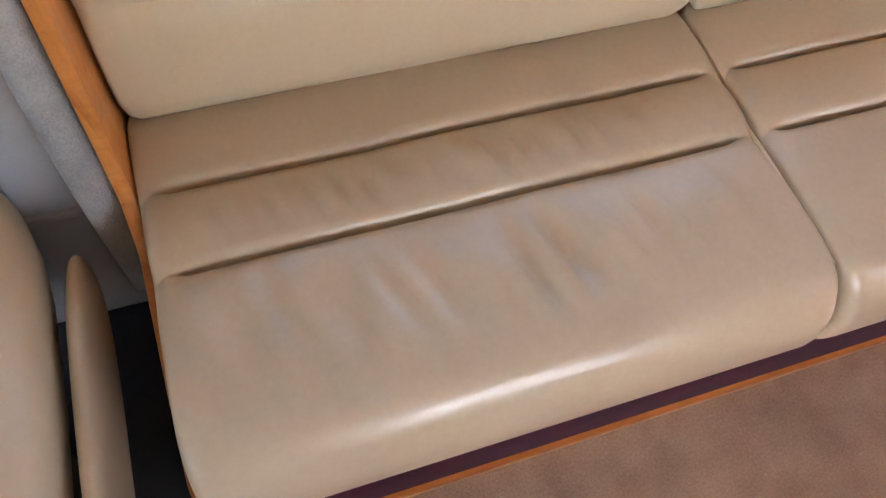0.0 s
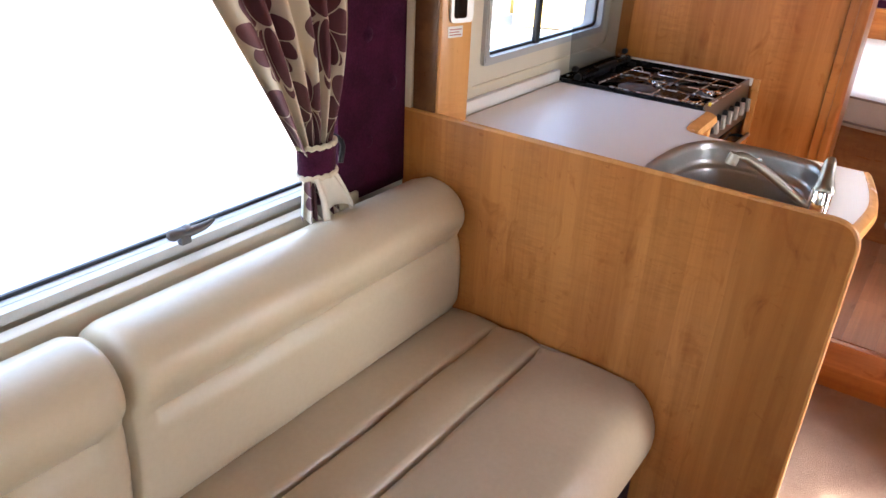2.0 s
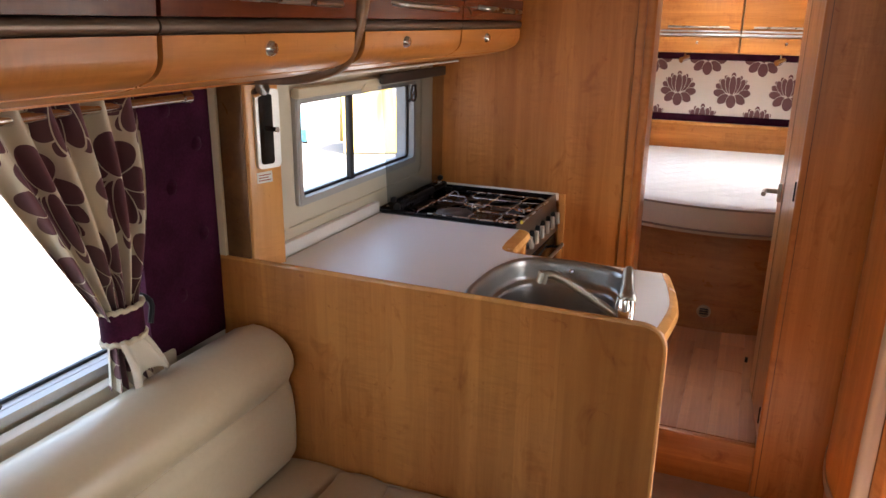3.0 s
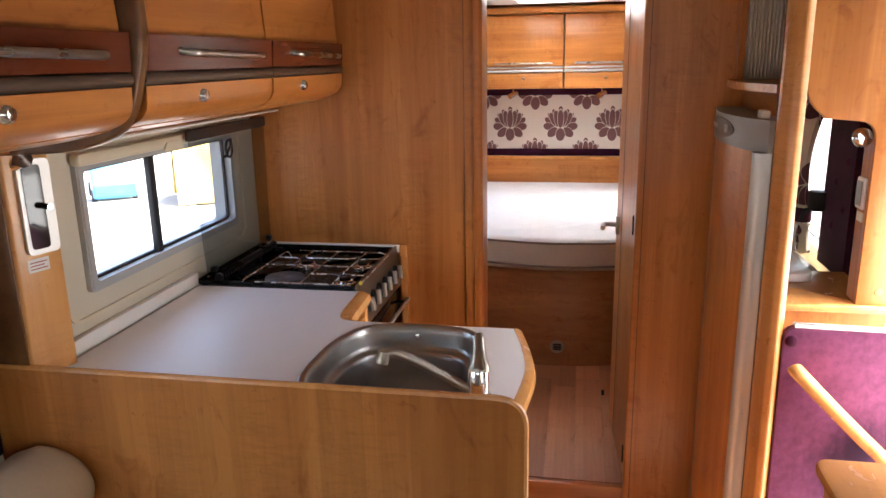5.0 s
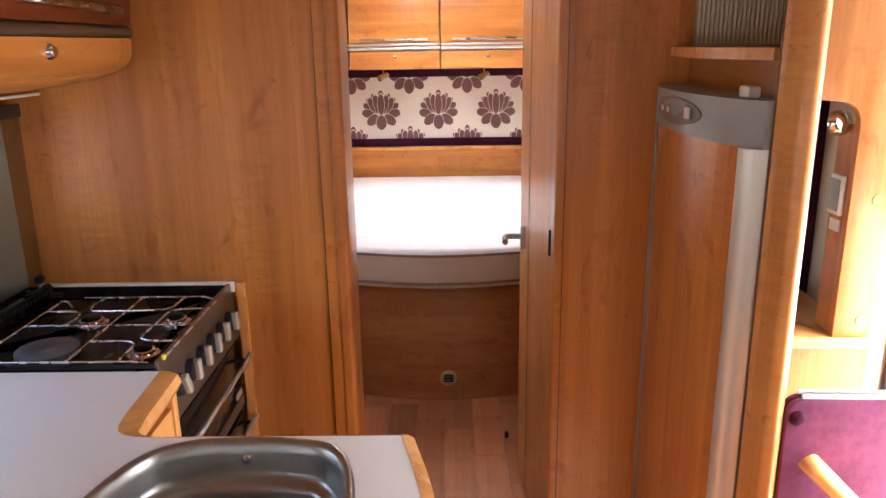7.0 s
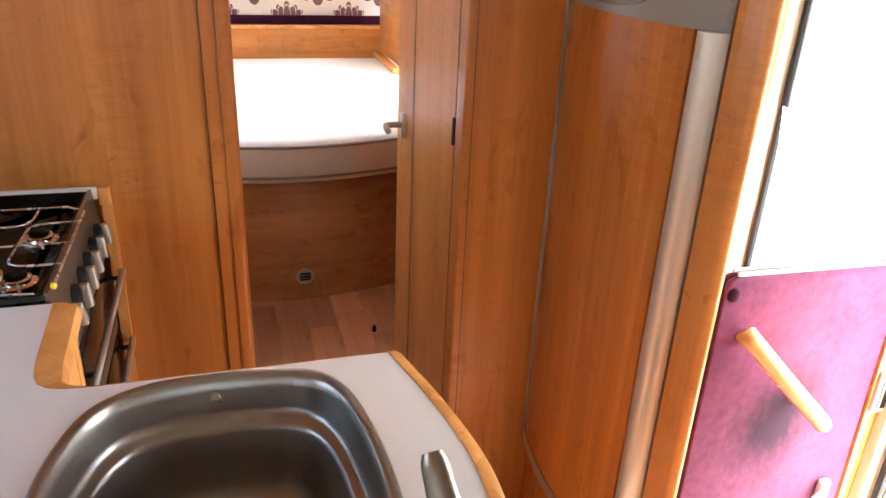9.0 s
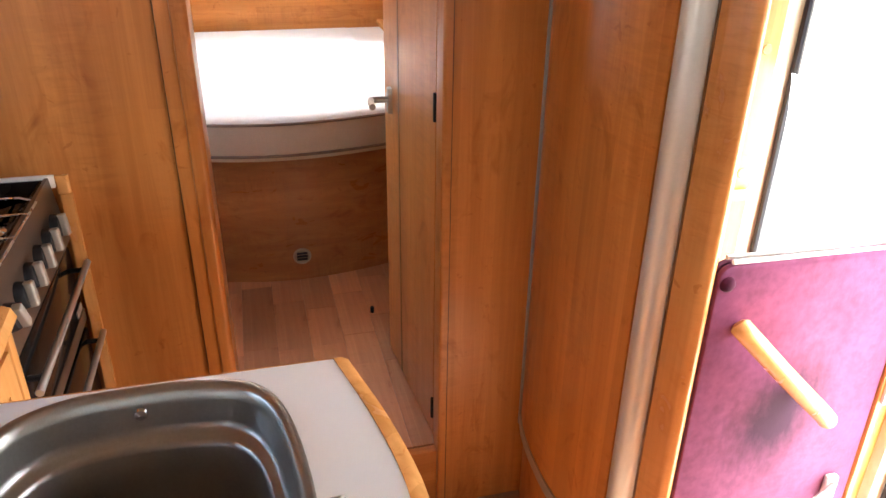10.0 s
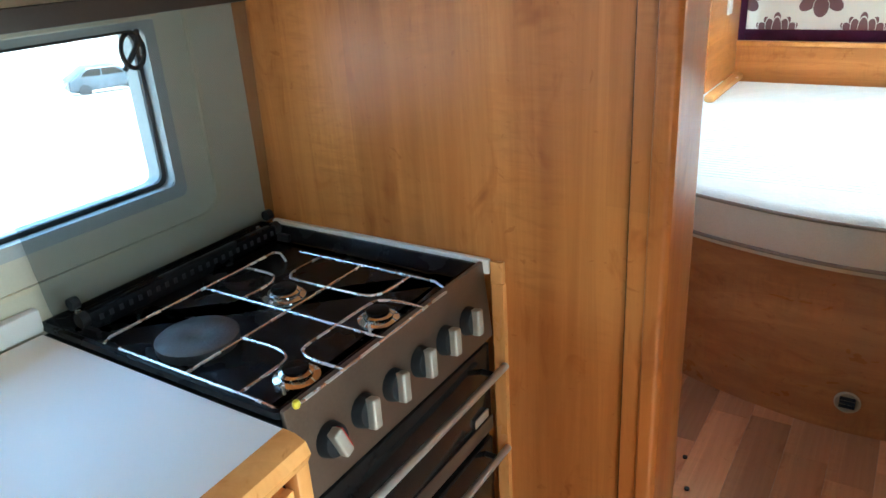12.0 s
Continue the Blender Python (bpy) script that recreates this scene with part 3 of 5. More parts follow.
# kitchen lining, 0.11 m thick, with a moulded surround
KY = 0.885
b = wall_with_holes(KY, 0.02, 1.69, 2.66, 0.0, 1.42, [KITCHEN_WIN])
setting("kitchen_lining", b, cream_wall, "cream moulded kitchen wall lining", "wall")
kw = window("window_5", KITCHEN_WIN, KY, KY + 0.05, "small grey-framed kitchen window with dark centre bar", 2.088, deep=KY + 0.006)
out = rpoly([(1.735, 1.005), (2.565, 1.005), (2.565, 1.385), (1.735, 1.385)], 0.04)
inn = rpoly([(1.742, 1.012), (2.558, 1.012), (2.558, 1.378), (1.742, 1.378)], 0.04)
part("surround_bead", frame_prism(bmesh.new(), out, inn, "y", KY - 0.006, KY + 0.004), cream, kw, "raised cream bead")
part("blind_cassette", boxed(1.8, KY - 0.03, 1.325, 2.5, KY - 0.002, 1.352, 0.008), cream, kw, "cream roller blind cassette")
part("blind_pull", prism(bmesh.new(), rpoly([(2.1, 1.318), (2.2, 1.318), (2.18, 1.34), (2.12, 1.34)], 0.01), "y", KY - 0.034, KY - 0.028), cream, kw)
ring = [(2.442 + 0.018 * math.cos(a), KY - 0.03, 1.288 + 0.024 * math.sin(a)) for a in (2 * math.pi * k / 18 for k in range(19))]
c = part("catch", tube(bmesh.new(), ring, 0.0035, 8), black_plastic, kw, "black ring window catch")
part("catch_lever", tube(bmesh.new(), [(2.43, KY - 0.02, 1.262), (2.45, KY - 0.032, 1.295), (2.455, KY - 0.03, 1.315)], 0.004, 8), black_plastic, c)

# tall maple wall beside the cooker and the bedroom doorway
setting("wall_wardrobe", boxed(2.66, 0.211, 0.0, 2.7, YL, TOP), wood_v, "tall maple laminate wall beside the cooker", "wall")
b = prism(bmesh.new(), rpoly([(2.652, 0.211), (2.652, 0.186), (2.646, 0.184), (2.646, 0.163), (2.655, 0.157), (2.77, 0.157), (2.77, 0.211)], [0.002, 0, 0.006, 0.01, 0.004, 0.006, 0], 4), "z", 0.0, TOP)
setting("door_jamb_left", b, wood_v, "rounded maple post of the bedroom doorway", "trim")
b = prism(bmesh.new(), rpoly([(2.645, -0.308), (2.645, -0.29), (2.7, -0.29), (2.7, -0.308)], [0, 0.008, 0.004, 0], 4), "z", 0.0, TOP)
setting("door_jamb_right", b, wood_v, "rounded maple post of the bedroom doorway", "trim")
setting("wall_washroom", boxed(2.65, -0.56, 0.0, 2.69, -0.308, TOP), wood_v, "maple laminate panel beside the fridge", "wall")
setting("wall_washroom_side", boxed(2.69, YR, 0.0, 2.72, -0.31, TOP), wood_v, "maple wall behind the fridge", "wall")
setting("jamb_groove_left", boxed(2.6555, 0.2105, 0.0, 2.6605, 0.213, TOP), wood_brown, "dark shadow joint beside the doorway post", "trim")
setting("jamb_groove_right", boxed(2.646, -0.3105, 0.0, 2.6505, -0.3075, TOP), wood_brown, "dark shadow joint beside the doorway post", "trim")
setting("door_lintel", boxed(2.66, -0.286, 1.9, 2.7, 0.16, TOP), wood_y, "maple lintel over the bedroom doorway", "trim")

bd = thing("door_1", (2.7, -0.285, STEP), "open maple bedroom door with chrome lever handle", "door", kind="structure")
leaf = part("door_leaf", prism(bmesh.new(), [(2.712, -0.318), (2.71, -0.292), (3.118, -0.262), (3.12, -0.288)], "z", STEP + 0.01, 1.88, 0.003), wood_v, bd)
part("door_strip", prism(bmesh.new(), [(2.985, -0.2765), (2.985, -0.2708), (2.993, -0.2702), (2.993, -0.2762)], "z", STEP + 0.012, 1.875), wood_brown, leaf, "thin dark inlaid groove")
hd = part("handle", boxed(3.045, -0.272, 0.92, 3.068, -0.256, 0.985, 0.004), steel, bd, "chrome lever handle")
part("lever", tube(bmesh.new(), smooth_line([(3.056, -0.262, 0.955), (3.056, -0.23, 0.956), (3.05, -0.215, 0.956), (3.0, -0.21, 0.954)], 4), 0.008, 10), steel, hd)
for hz in (0.24, 1.0, 1.7):
    part("hinge", boxed(2.704, -0.294, hz, 2.713, -0.286, hz + 0.06, 0.002), black_plastic, bd, "small black hinge")
single("door_stop", tube(bmesh.new(), [(3.34, -0.245, STEP), (3.34, -0.245, STEP + 0.02)], 0.006, 10), black_plastic, "small black door stop on the vinyl floor", "door stop")
for sx, sy in ((3.33, 0.27), (3.22, 0.235)):
    single("floor_screw", tube(bmesh.new(), [(sx, sy, STEP), (sx, sy, STEP + 0.004)], 0.006, 10), black_plastic, "small dark screw cap on the vinyl floor", "screw cap", "screw caps on the bedroom floor")

# ---- lounge: sofa, partition, window dressing, lockers ----
def cushion_rings(prof, x0, x1, r, nx=84):
    """Rings along x of a section prof(x, f); the ends are rounded by r."""
    rings = []
    steps = [0, 0.15, 0.4, 0.7, 1.0]
    xs = [(x0 + r * s, 1 - math.sqrt(max(0, 1 - (1 - s) ** 2))) for s in steps]
    xs += [(x0 + r + (x1 - x0 - 2 * r) * i / nx, 0) for i in range(1, nx)]
    xs += [(x1 - r * s, 1 - math.sqrt(max(0, 1 - (1 - s) ** 2))) for s in steps[::-1]]
    for x, shrink in xs:
        pts = prof(x, min(1.0, max(0.0, (min(x - x0, x1 - x) - 0.02) / 0.03)))
        c = Vector((sum(p[0] for p in pts) / len(pts), sum(p[1] for p in pts) / len(pts)))
        ring = []
        for p in pts:
            v = Vector(p)
            d = v - c
            ring.append((x, *(v - d.normalized() * min(d.length * 0.5, shrink * r))))
        rings.append(ring)
    return rings


def seat_section(wrinkle):
    def prof(x, f):
        pts = [(0.8, 0.31), (0.8, 0.49)]
        pads = [(0.795, 0.645, 0.006), (0.645, 0.513, 0.009), (0.513, 0.29, 0.006)]
        for a, c, puff in pads:
            n = 16
            for i in range(n + 1):
                t = 0.5 - 0.5 * math.cos(math.pi * i / n)
                y = a + (c - a) * t
                groove = 0.019 * (math.exp(-(abs(y - 0.645) / 0.0045) ** 1.4) + math.exp(-(abs(y - 0.513) / 0.0045) ** 1.4)) * f
                z = 0.497 + puff * math.sin(math.pi * t) - groove + 0.004 * noise.noise((x * 5, y * 8, 1.3))
                if wrinkle and c < 0.5:
                    g = math.exp(-((x - wrinkle) / 0.34) ** 2) * math.exp(-((y - 0.4) / 0.06) ** 2)
                    z += 0.017 * g * noise.noise((x * 34 + y * 10, y * 4, 3.1)) * 2
                if wrinkle and 0.505 < c < 0.52:
                    g = math.exp(-((x - wrinkle - 0.02) / 0.3) ** 2) * math.exp(-((y - 0.572) / 0.032) ** 2)
                    z += 0.011 * g * noise.noise((x * 38 + y * 12, y * 5, 6.4)) * 2
                if i or a > 0.7:
                    pts.append((y, z))
        for k in range(1, 15):
            a = math.pi * 0.5 + (math.pi * 1.12) * k / 14
            pts.append((0.29 + 0.082 * math.cos(a), 0.384 + 0.113 * math.sin(a)))
        pts.append((0.3, 0.285))
        return pts
    return prof


def back_section(x, f):
    pts = [(0.943, 0.5), (0.772, 0.5)]
    for i in range(1, 10):
        z = 0.5 + 0.2 * i / 10
        pts.append((0.762 - 0.006 * math.sin(math.pi * i / 10) + 0.003 * noise.noise((x * 6, z * 7, 8.2)), z))
    pts.append((0.777 - 0.012 * (1 - f) + 0.003 * noise.noise((x * 9, 1.1, 4.4)), 0.7))
    for k in range(0, 17):
        a = math.pi * 1.15 - math.pi * 0.68 * k / 16
        pts.append((0.846 + 0.098 * math.cos(a), 0.761 + 0.079 * math.sin(a) + 0.003 * noise.noise((x * 7, a, 2.2))))
    pts += [(0.9, 0.822), (0.932, 0.795), (0.943, 0.75)]
    return pts


def sofa():
    s = thing("bench_sofa", (0.65, 0.6, 0.0), "long beige leather bench sofa under the window", "sofa")
    for x0, x1, wr in ((-0.238, 0.671, 0.2), (0.677, 1.59, 0.0)):
        c = part("seat_cushion", loft(bmesh.new(), cushion_rings(seat_section(wr), x0, x1, 0.03)), leather_dark, s, "taupe leather seat cushion with two stitched grooves", 60)
        part("piping", tube(bmesh.new(), [(x1 - 0.006, 0.78 - 0.5 * i / 12, 0.492 + 0.002 * math.sin(i)) for i in range(13)], 0.003, 6), leather, c)
        bk = loft(bmesh.new(), cushion_rings(back_section, x0 + 0.004, x1 - 0.004, 0.028))
        for v in bk.verts:  # the joint between the two backs leans towards the rear
            v.co.x += 0.1 * max(0.0, v.co.z - 0.52) * max(0.0, 1 - abs(v.co.x - 0.674) / 0.6)
        k = part("back_cushion", bk, leather, s, "beige leather back cushion with rolled top", 60)
    part("plinth", boxed(-0.239, 0.245, 0.032, 1.59, 0.27, 0.31, 0.004), velvet, s, "plum velvet plinth under the seat")
    board = part("plinth_board", boxed(-0.239, 0.236, 0.0, 1.59, 0.27, 0.032, 0.004), wood_x, s, "maple plinth board")
    ringp = [(1.47 + 0.016 * math.cos(a), 0.233, 0.026 + 0.016 * math.sin(a)) for a in (2 * math.pi * k / 16 for k in range(17))]
    part("ring_pull", tube(bmesh.new(), ringp, 0.004, 8), rope_mat, board, "pale round finger pull")
    part("base", boxed(-0.238, 0.271, 0.0, 1.588, 0.985, 0.3), wood_x, s)
    part("end_panel", prism(bmesh.new(), rpoly([(0.26, 0.0), (0.99, 0.0), (0.99, 0.9), (0.72, 0.9), (0.695, 0.78), (0.65, 0.49), (0.6, 0.415), (0.4, 0.37), (0.27, 0.33)], 0.03), "x", -0.264, -0.242, 0.004), wood_v, s, "shaped maple end panel")
    return s


sofa()


def partition():
    p = thing("partition_panel", (1.605, 0.45, 0.0), "low maple partition between the sofa and the kitchen", "partition")
    out = rpoly([(-0.048, 0.0), (-0.048, 0.975), (0.96, 0.977), (0.96, 0.0)], [0, 0.05, 0, 0], 8)
    part("panel", prism(bmesh.new(), out, "x", 1.597, 1.61), wood_v, p)
    edge = [(1.6035, y, z) for y, z in out[:10]] + [(1.6035, 0.96, 0.977)]
    part("edge_strip", tube(bmesh.new(), edge, 0.0069, 8), wood_edge, p, "pale honey edge strip")
    return p


partition()


# ---- purple pads, curtains, rod, corner post ----
def padded_board(name, x0, x1, z0, z1, y, depth, label, buttons):
    """An upholstered board with dimpled buttons, on a side wall."""
    s = 1 if depth > 0 else -1
    p = thing(name, ((x0 + x1) / 2, y, z0), label, "wall pad")
    def surf(u, v):
        x, z = x0 + (x1 - x0) * u, z0 + (z1 - z0) * v
        d = sum(math.exp(-((x - bx) ** 2 + (z - bz) ** 2) / 0.0005) for bx, bz in buttons)
        e = min(u, 1 - u, v * 3, (1 - v) * 3)
        return (x, y + depth - s * 0.014 * math.sqrt(min(1, e * 12)) + s * 0.024 * d, z)
    b = grid(bmesh.new(), surf, 30, 50)
    part("pad", b, velvet, p, "", 180)
    part("backing", boxed(x0, min(y, y + depth), z0, x1, max(y, y + depth), z1), velvet, p)
    for bx, bz in buttons:
        part("button", lathe(bmesh.new(), [(0.001, 0), (0.009, 0.001), (0.011, 0.004), (0.006, 0.007)], pose(bx, y + depth - s * 0.002, bz, 90 * s, 0, 0), 12), velvet, p)
    return p


padded_board("tufted_wall_pad", 1.36, 1.592, 0.8, 1.42, 0.998, -0.045, "dark plum velvet tufted pad beside the window", [(1.46, 0.93), (1.46, 1.17), (1.46, 1.33), (1.545, 1.05), (1.545, 1.25)])


def curtain(cx, lean, y, tie_z=0.955, top=1.385, face=1):
    """A gathered curtain held by a tie-back; lean is the way its tail is drawn."""
    c = thing("curtain", (cx, y, 0.82), "cream curtain with brown lotus print, tied back", "curtain", "tied-back window curtains")
    def surf(u, v):
        # v from the rod down to the hem
        fold = math.sin(u * 2 * math.pi * 6.5) + 0.4 * math.sin(u * 2 * math.pi * 3.1 + 1)
        if v < 0.74:
            t = v / 0.74
            z = top + (tie_z - top) * t
            w = 0.36 * (1 - t ** 1.3) + 0.07 * t ** 1.3
            mid = 0.085 * t ** 1.4 * lean
            amp = 0.026 * (1 - 0.6 * t)
        else:
            t = (v - 0.74) / 0.26
            z = tie_z - (tie_z - 0.822) * t
            w = 0.065 + 0.045 * t
            mid = (0.085 + 0.014 * t) * lean
            amp = 0.009 + 0.006 * t
        belly = 0.03 * math.sin(math.pi * min(1, v / 0.74)) * face
        return (cx + mid + (u - 0.5) * w + 0.004 * fold, y + amp * fold * face - belly, z + 0.006 * math.sin(u * 40) * (v > 0.97))
    b = grid(bmesh.new(), surf, 110, 46, (0.62, 0.62))
    part("cloth", b, curtain_mat, c, "", 180)
    def tail(u, v):
        # the plain lining, turned outwards under the tie-back
        drop = 0.093 + 0.022 * math.sin(u * 7.5 + 0.6)
        wave = math.sin(u * 2 * math.pi * 1.8 + 0.5) * (0.006 + 0.011 * v)
        return (cx + (0.083 + 0.03 * v) * lean + (u - 0.5) * (0.07 + 0.05 * v), y - (0.026 + 0.016 * math.sin(2.4 * v) + wave) * face, tie_z - 0.03 - drop * v)
    part("tail", grid(bmesh.new(), tail, 40, 14), lining_cloth, c, "plain cream lining turned out", 180)
    tx = cx + 0.085 * lean
    tie = part("tie_back", lathe(bmesh.new(), [(0.036, -0.03), (0.041, -0.028), (0.041, 0.028), (0.036, 0.03)], pose(tx, y, tie_z, 0, 0, 0) @ Matrix.Diagonal((1.15, 0.75, 1, 1)), 20), velvet, c, "plum velvet tie-back edged with cord")
    for dz in (-0.032, 0.032):
        pts = [(tx + 0.047 * math.cos(a), y + 0.031 * math.sin(a), tie_z + dz + 0.002 * math.sin(a * 14)) for a in (2 * math.pi * k / 48 for k in range(49))]
        part("cord", tube(bmesh.new(), pts, 0.0055, 8), rope_mat, tie, "cream twisted cord")
    part("hook", tube(bmesh.new(), smooth_line([(tx + 0.05 * lean, y + 0.03 * face, tie_z + 0.04), (tx + 0.065 * lean, y - 0.01 * face, tie_z + 0.02), (tx + 0.05 * lean, y - 0.02 * face, tie_z - 0.02)], 4), 0.006, 8), black_plastic, tie)
    return c


curtain(1.17, 1, 0.915)
curtain(0.345, -1, 0.915)
rod = thing("curtain_rod", (0.6, 0.9, 1.355), "slim chrome curtain rod above the sofa window", "curtain rod")
part("bar", tube(bmesh.new(), [(-0.2, 0.9, 1.357), (1.455, 0.9, 1.357)], 0.009, 12), chrome, rod)
part("end_cap", tube(bmesh.new(), [(1.455, 0.9, 1.357), (1.475, 0.9, 1.357)], 0.012, 12), chrome, rod)
for bx in (0.0, 1.4):
    part("bracket", boxed(bx - 0.008, 0.9, 1.35, bx + 0.008, 0.998, 1.364, 0.002), chrome, rod)
setting("window_pelmet", boxed(-0.2, 0.93, 1.315, 1.355, 0.996, 1.37, 0.01), cream, "cream blind cassette over the sofa window", "trim")

post = thing("corner_post", (1.64, 0.9, 0.98), "honey maple corner post with mirror panel and switch", "post")
body = part("post_body", prism(bmesh.new(), rpoly([(1.603, 0.998), (1.603, 0.864), (1.692, 0.838), (1.692, 0.884), (1.689, 0.998)], [0, 0.006, 0.006, 0, 0], 3), "z", 0.955, 1.42), wood_edge, post)
d = Vector((1.692 - 1.603, 0.838 - 0.864, 0)).normalized()
nrm = Vector((d.y, -d.x, 0))
def on_post(s, out, z):
    return Vector((1.603, 0.864, 0)) + d * s + nrm * out + Vector((0, 0, z))
def post_plate(s0, s1, z0, z1, o0, o1, r):
    b = bmesh.new()
    pts = rpoly([(s0, z0), (s1, z0), (s1, z1), (s0, z1)], r)
    lo, hi = [b.verts.new(on_post(s, o0, z)) for s, z in pts], [b.verts.new(on_post(s, o1, z)) for s, z in pts]
    b.faces.new(hi)
    for i in range(len(pts)):
        b.faces.new((lo[i], lo[(i + 1) % len(pts)], hi[(i + 1) % len(pts)], hi[i]))
    bmesh.ops.recalc_face_normals(b, faces=b.faces[:])
    return b
# maple face turned from the light; its shade is put in as darker brown
part("side_board", boxed(1.5985, 0.87, 0.984, 1.6028, 0.934, 1.42, 0.001), wood_brown, post, "maple side board in shade, coloured darker brown")
pl = part("control_panel", post_plate(0.021, 0.085, 1.188, 1.362, 0, 0.008, 0.012), silver, post, "silver-rimmed dark control panel")
part("panel_face", post_plate(0.029, 0.065, 1.198, 1.352, 0.008, 0.0095, 0.008), dark_glass, pl, "dark glass face")
kp = on_post(0.062, 0.01, 1.275)
part("panel_knob", tube(bmesh.new(), [kp, kp + nrm * 0.018], 0.006, 10), chrome, pl)
st = part("sticker", post_plate(0.02, 0.062, 1.155, 1.18, 0, 0.0008, 0.001), white_plastic, post, "small white printed sticker")
for k in range(3):
    part("print_line", post_plate(0.024, 0.058 - 0.006 * (k % 2), 1.16 + 0.006 * k, 1.162 + 0.006 * k, 0.0008, 0.0012, 0.0004), red_mat, st, "faint red line of print")
setting("pad_trim", boxed(1.592, 0.935, 0.984, 1.603, 0.998, 1.42, 0.003), cream, "cream edge trim", "trim")
spot = thing("reading_spot", (1.60, 0.83, 1.37), "small chrome reading spotlight under the locker", "spotlight")
part("stem", tube(bmesh.new(), [(1.592, 0.82, 1.415), (1.592, 0.82, 1.37)], 0.005, 8), chrome, spot)
part("lamp_head", tube(bmesh.new(), [(1.582, 0.80, 1.372), (1.6, 0.83, 1.36)], [0.016, 0.012], 12), chrome, spot)


# ---- overhead lockers ----
LOCK_TOP = [(0.62, 1.975), (0.585, 1.74), (0.572, 1.568)]


def run_between(b, line, x0, x1, thick=0.012):
    """A curved board: a line of (y, z) with thickness, pushed along x."""
    pts = [Vector(p) for p in line]
    back = []
    for i, p in enumerate(pts):
        dv = (pts[min(i + 1, len(pts) - 1)] - pts[max(i - 1, 0)]).normalized()
        back.append(tuple(p + Vector((-dv.y, dv.x)) * thick))
    return prism(b, [tuple(p) for p in pts] + back[::-1], "x", x0, x1)


def arc_line(pts, n=6):
    return [tuple(q[:2]) for q in smooth_line([(p[0], p[1], 0) for p in pts], n)]


LID = arc_line([(0.562, 1.488), (0.568, 1.448), (0.6, 1.425), (0.68, 1.405), (0.82, 1.385)], 5)


def locker(x0, x1, knob, name="overhead_locker", label="honey maple overhead locker with cherry band and curved lid"):
    k = thing(name, ((x0 + x1) / 2, 0.8, 1.385), label, "locker", "overhead lockers on the window side")
    part("carcass", boxed(x0, 0.61, 1.42, x1, 0.998, 1.975), wood_x, k)
    door = part("door", run_between(bmesh.new(), arc_line(LOCK_TOP), x0 + 0.002, x1 - 0.002, 0.02), wood_x, k)
    band = part("band", run_between(bmesh.new(), [(0.556, 1.57), (0.56, 1.512)], x0 + 0.002, x1 - 0.002, 0.03), wood_red, door, "cherry-red stained band")
    hx0, hx1 = x0 + (x1 - x0) * 0.22, x1 - (x1 - x0) * 0.16
    part("pull_handle", tube(bmesh.new(), smooth_line([(hx0, 0.56, 1.545), (hx0 + 0.012, 0.54, 1.541), (hx0 + 0.05, 0.533, 1.54), (hx1 - 0.05, 0.533, 1.536), (hx1 - 0.012, 0.54, 1.536), (hx1, 0.56, 1.537)], 4), 0.0065, 10), nickel, door, "slim satin metal pull")
    part("light_rail", tube(bmesh.new(), [(x0, 0.57, 1.5), (x1, 0.57, 1.5)], 0.0115, 14), steel_brown, k, "brushed bronze rail")
    lid = part("lid", run_between(bmesh.new(), LID, x0 + 0.003, x1 - 0.003, 0.014), wood_x, k, "curved maple lid", 60)
    part("lid_backing", run_between(bmesh.new(), [(q[0] + 0.016, q[1] + 0.012) for q in LID], x0, x1, 0.008), rubber, k, "", 60)
    part("knob", lathe(bmesh.new(), [(0.001, 0.012), (0.008, 0.011), (0.012, 0.006), (0.013, 0.0), (0.001, -0.002)], pose(knob, 0.5645, 1.466, 90, 0, 0), 16), chrome, lid, "small round chrome catch")
    return k


for x0, x1, kx in ((-0.52, 0.02, -0.2), (0.022, 0.53, 0.3), (0.532, 1.046, 0.8), (1.05, 1.555, 1.285), (1.59, 2.098, 1.775), (2.102, 2.606, 2.29)):
    locker(x0, x1, kx)
fin = thing("locker_fin", (1.573, 0.7, 1.38), "curved brown wood fin dividing the lockers", "divider")
line = arc_line([(0.565, 1.975), (0.548, 1.75), (0.541, 1.585), (0.555, 1.5), (0.585, 1.43), (0.64, 1.398), (0.74, 1.382), (0.998, 1.375)], 6)
part("fin_board", prism(bmesh.new(), line + [(0.998, 1.975)], "x", 1.559, 1.585, 0.005), wood_brown, fin, "", 50)
setting("locker_light_strip", boxed(1.6, 0.785, 1.378, 2.65, 0.795, 1.384, 0.002), white_plastic, "slim translucent strip under the lockers", "trim")
setting("locker_underside", boxed(-0.52, 0.8, 1.384, 1.555, 0.998, 1.42), wood_x, "maple underside of the lockers", "trim")
setting("locker_underside_kitchen", boxed(1.59, 0.8, 1.384, 2.655, 0.998, 1.42), wood_x, "maple underside of the lockers", "trim")


